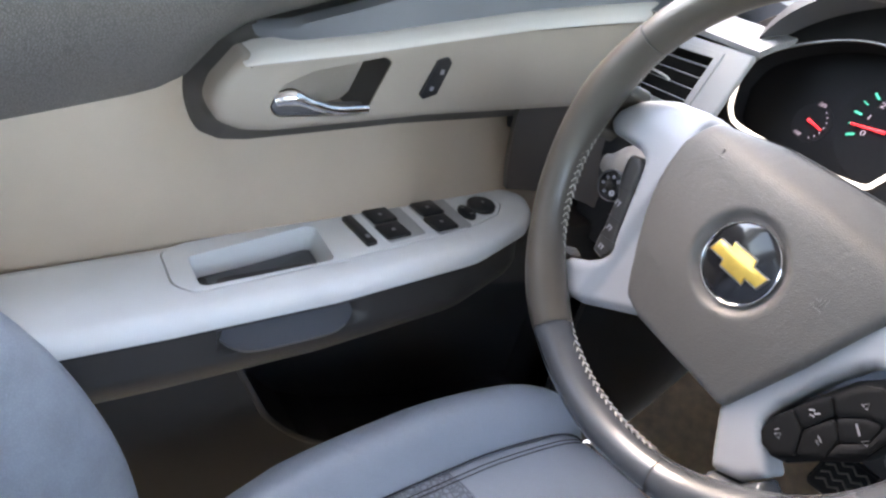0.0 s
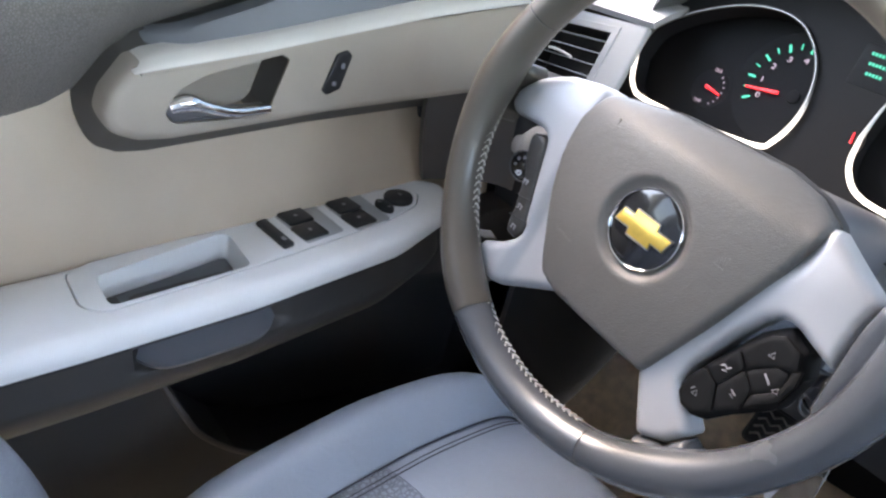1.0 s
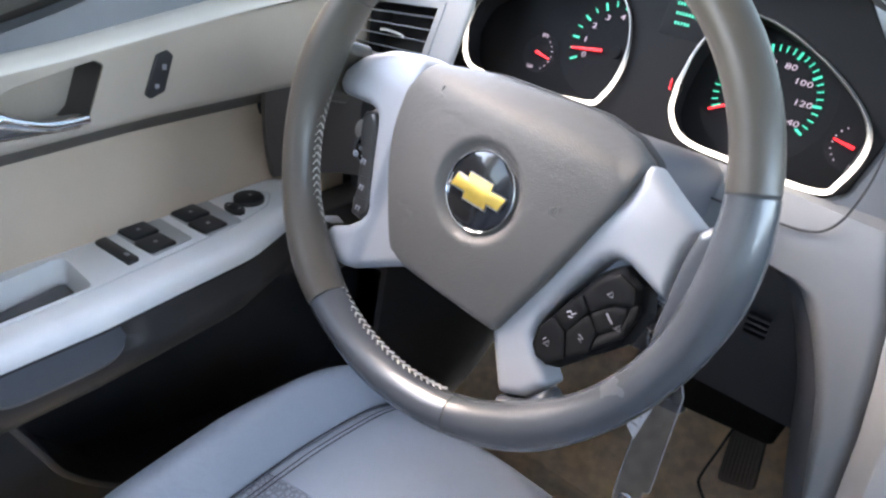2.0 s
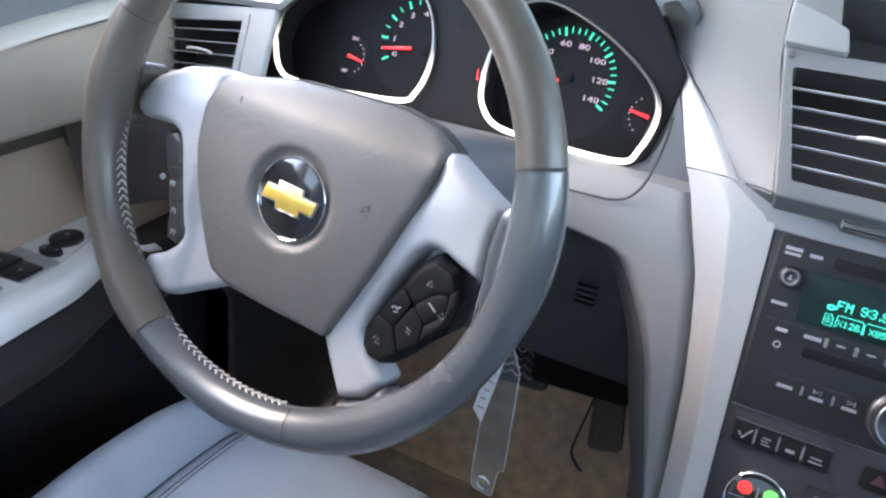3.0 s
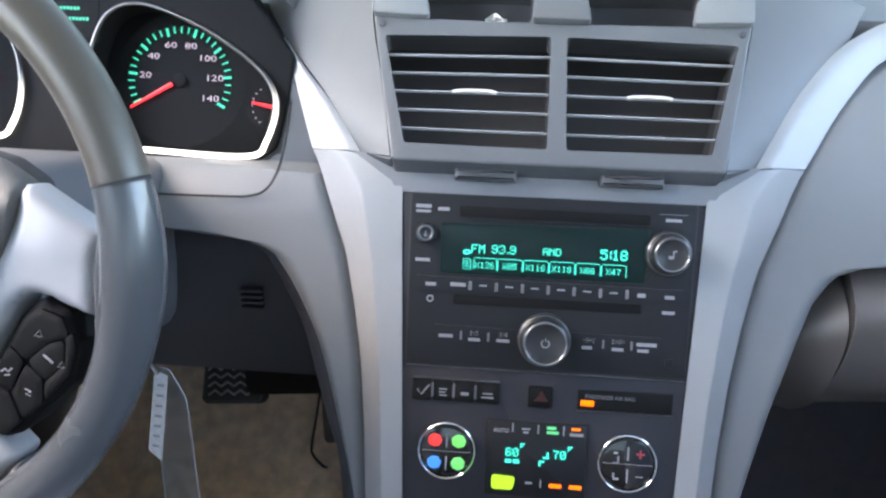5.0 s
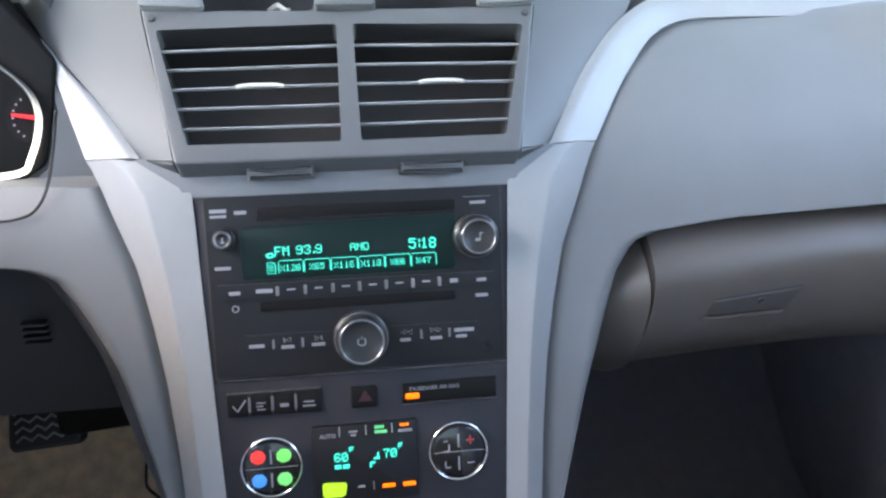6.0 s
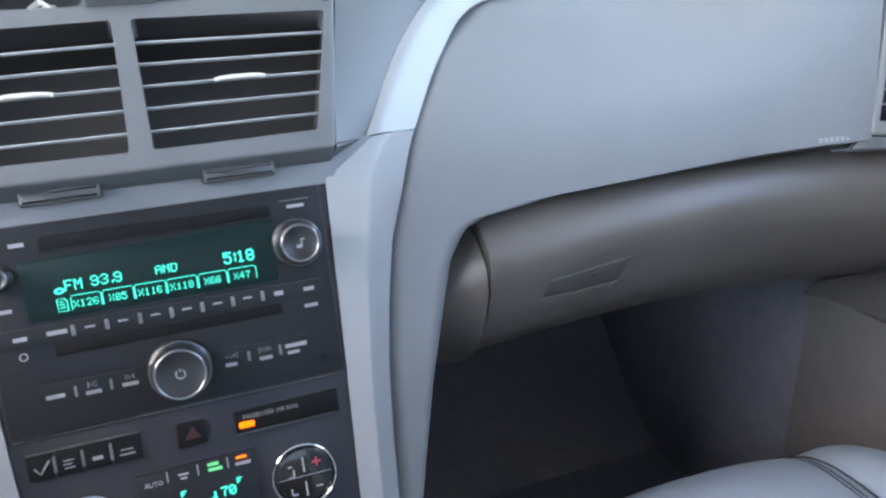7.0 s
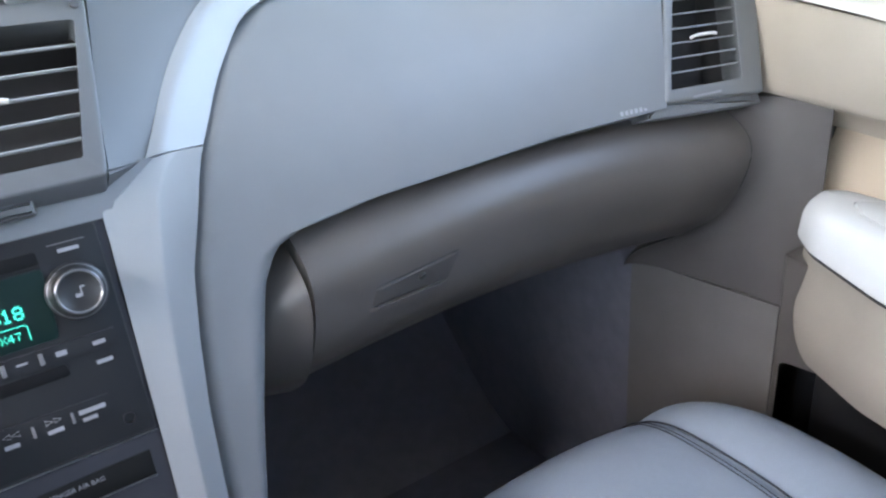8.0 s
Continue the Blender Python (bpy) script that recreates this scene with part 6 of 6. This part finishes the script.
# ---- seats ----
def seat(cx, label, dy, dz, hump, roll=0.05):
    """A leather seat: cushion with bolsters and insert, back with bolsters."""
    st = thing("bucket_seat", (cx, -0.35, 0.0), label, "car seat", "front seats")
    P = [Vector((0, y + dy, z + dz)) for y, z in ((-0.62, 0.345), (-0.45, 0.362), (-0.28, 0.382), (-0.16, 0.390), (-0.10, 0.383), (-0.062, 0.355), (-0.050, 0.30), (-0.065, 0.20), (-0.09, 0.12))]
    prof = spline(P, 8)

    def at(v):
        k = v * (len(prof) - 1)
        i = min(int(k), len(prof) - 2)
        return prof[i].lerp(prof[i + 1], k - i)

    def surface(x0, x1, bulge, v0, v1, sink=0.0, edge=0.0):
        def f(u, v):
            p = at(v0 + (v1 - v0) * v)
            q = at(min(1, v0 + (v1 - v0) * v + 0.01)) - at(max(0, v0 + (v1 - v0) * v - 0.01))
            n = Vector((0, -q.z, q.y)).normalized()
            if n.z < -0.1:
                n = -n
            t = x0 + (x1 - x0) * u
            h = bulge * math.sin(math.pi * u) ** 0.6 - sink
            w = edge * max(0.0, abs(t) - 0.17) / 0.08
            front = 0.055 * (abs(t) / 0.25) ** 3
            t *= interp(p.y - dy, [(-0.5, 0.73), (-0.36, 0.93), (-0.22, 1.0)])
            return Vector((cx + t, p.y - front, p.z)) + n * (h - roll * w * w + (hump if edge else 0.0) * math.sin(math.pi * min(1, u)))
        return sheet(f, 14, 44, (0, -0.02, -0.06))
    part("bolster", surface(-0.245, -0.138, 0.008, 0, 1, 0, 1), SEAT, st, "grey leather bolster")
    part("bolster", surface(0.138, 0.245, 0.008, 0, 1, 0, 1), SEAT, st, "grey leather bolster")
    part("cushion_front", surface(-0.1375, 0.1375, 0.008, 0.27, 1), SEAT, st, "grey leather cushion front")
    part("cushion_insert", surface(-0.1375, 0.1375, 0.010, 0, 0.268), INSERT, st, "textured cushion insert")
    for s in (-1, 1):
        bm = bmesh.new()
        along = lambda k, x, h: at(k / 60) + Vector((cx + s * x * interp(at(k / 60).y - dy, [(-0.5, 0.73), (-0.36, 0.93), (-0.22, 1.0)]), -0.055 * (x / 0.25) ** 3, h))
        pts = [along(k, 0.1375, 0.003) for k in range(56)]
        tube(pts, 0.0010, bm, n=6)
        part("piping", bm, STACKGREY, st)
        for off in (0.012, 0.0165):
            bm = bmesh.new()
            tube([along(k, 0.1375 - off, 0.0062) for k in range(56)], 0.0006, bm, n=5)
            part("seam", bm, STACKGREY, st)
    part("seat_base", box(cx - 0.22, -0.58, 0.0, cx + 0.22, -0.12, 0.30, bev=0.02), DARK, st)
    # back
    B = basis((cx, -0.62, 0.385), (1, 0, 0), (0, -0.58, 1))

    def back(x0, x1, bulge, out):
        def f(u, v):
            t = x0 + (x1 - x0) * u
            return B @ Vector((t * (1 - 0.12 * v), 0.62 * v - 0.02, bulge * math.sin(math.pi * u) ** 0.7 * (1 - 0.3 * v) + out))
        return sheet(f, 14, 24, B.to_3x3() @ Vector((0, 0, -0.10)))
    for s in (-1, 1):
        path = spline([(cx + s * x, y + dy * 0.5 - 0.012, z) for x, y, z in ((0.182, -0.534, 0.12), (0.203, -0.549, 0.24), (0.213, -0.563, 0.36), (0.215, -0.597, 0.45), (0.213, -0.650, 0.534), (0.207, -0.742, 0.62), (0.194, -0.83, 0.745), (0.178, -0.870, 0.88), (0.14, -0.93, 0.97))], 6)
        part("back_bolster", tube(path, lambda t: 0.046 + 0.009 * math.sin(math.pi * t) - 0.02 * max(0, t - 0.8), n=22, up=(0, 1, 0.3), flat=1.25), WORN, st, "grey leather back bolster")
    part("back_centre", back(-0.17, 0.17, 0.025, 0.05), SEAT, st, "grey leather backrest")
    return st


seat(-0.400, "grey leather driver's seat with textured insert", 0.028, 0.02, 0.022)
seat(0.421, "grey leather passenger seat, empty", 0.050, 0.0145, 0.003, 0.022)

# ---- pedals ----
brake = thing("brake_pedal", (-0.40, 0.36, 0.26), "black rubber brake pedal with worn zigzag tread", "pedal")
BP = basis((-0.399, 0.343, 0.334), (1, -0.12, 0.16), (0, 0.42, 0.9))
pad_ = part("pad", plate(rounded(mm((-46, -26), (-40, -33), (44, -33), (50, -26), (47, 30), (-40, 30)), 0.008), -0.012, 0.003, BP, 0.003), BLACK, brake)
part("pad_edge", tube([BP @ Vector((p.x, p.y, 0.0022)) for p in grow(ccw(rounded(mm((-46, -26), (-40, -33), (44, -33), (50, -26), (47, 30), (-40, 30)), 0.008)), -0.004)], 0.0012, closed=True, n=6), DARK, pad_, "raised rubber edge")
for r in range(4):
    part("tread", tube([BP @ Vector((-0.034 + 0.0098 * k, -0.017 + 0.0115 * r + (0.0032 if k % 2 else -0.0032), 0.0034)) for k in range(8)], 0.0016, n=6), WORNRIB, pad_, "worn zigzag rib, pale for its glints")
part("arm", tube(spline([(-0.395, 0.355, 0.34), (-0.385, 0.42, 0.42), (-0.38, 0.47, 0.56)]), 0.012, n=8), BLACK, brake)
gas = thing("accelerator_pedal", (-0.265, 0.42, 0.16), "long ribbed taupe rubber accelerator pedal", "pedal")
GP = basis((-0.2675, 0.405, 0.268), (1, 0, 0.18), (0.02, 0.35, 0.94))
treadle = part("pad", plate(rounded(mm((-26, -62), (26, -58), (23, 62), (-22, 62)), 0.010), -0.012, 0.0, GP, 0.004), RUBBER, gas)
for k in range(8):
    part("rib", tube([GP @ Vector((-0.0195 + 0.0055 * k, -0.052, 0.0004)), GP @ Vector((-0.0165 + 0.0048 * k, 0.054, 0.0004))], 0.0012, n=6), RUBBER, treadle)
part("lever", tube([(-0.262, 0.43, 0.30), (-0.255, 0.47, 0.42), (-0.255, 0.52, 0.56)], 0.008, n=8), BLACK, gas)
part("cable", tube(spline([(-0.286, 0.40, 0.36), (-0.2883, 0.40, 0.302), (-0.295, 0.40, 0.2536), (-0.306, 0.40, 0.190), (-0.304, 0.40, 0.172), (-0.291, 0.40, 0.155), (-0.286, 0.405, 0.148)]), 0.0022, n=6), BLACK, gas)
console = thing("centre_console", (0, -0.3, 0.0), "dark floor console between the seats", "console")
part("body", box(-0.12, -1.0, 0.0, 0.12, -0.02, 0.36, bev=0.02), DARK, console)

# scraps of paper in the dash bin
scrap = thing("paper_scrap", VENT @ Vector((-0.050, 0.085, -0.048)), "small crumpled white paper scrap in the dash bin", "paper")
SC = VENT @ T((-0.050, 0.088, -0.040)) @ Matrix.Rotation(radians(60), 4, 'X')
part("scrap", sheet(lambda u, v: SC @ Vector((-0.009 + 0.018 * u, -0.011 + 0.022 * v - 0.006 * abs(u - 0.5), 0.004 * math.sin(7 * u + 2 * v) + 0.003 * math.sin(9 * v))), 8, 8, (0, 0, 0.0006)), HEADLINER, scrap)
part("scrap", sheet(lambda u, v: SC @ Vector((0.014 + 0.008 * u, -0.010 + 0.008 * v, 0.003 * math.sin(8 * u + 3 * v))), 5, 5, (0, 0, 0.0006)), HEADLINER, scrap)
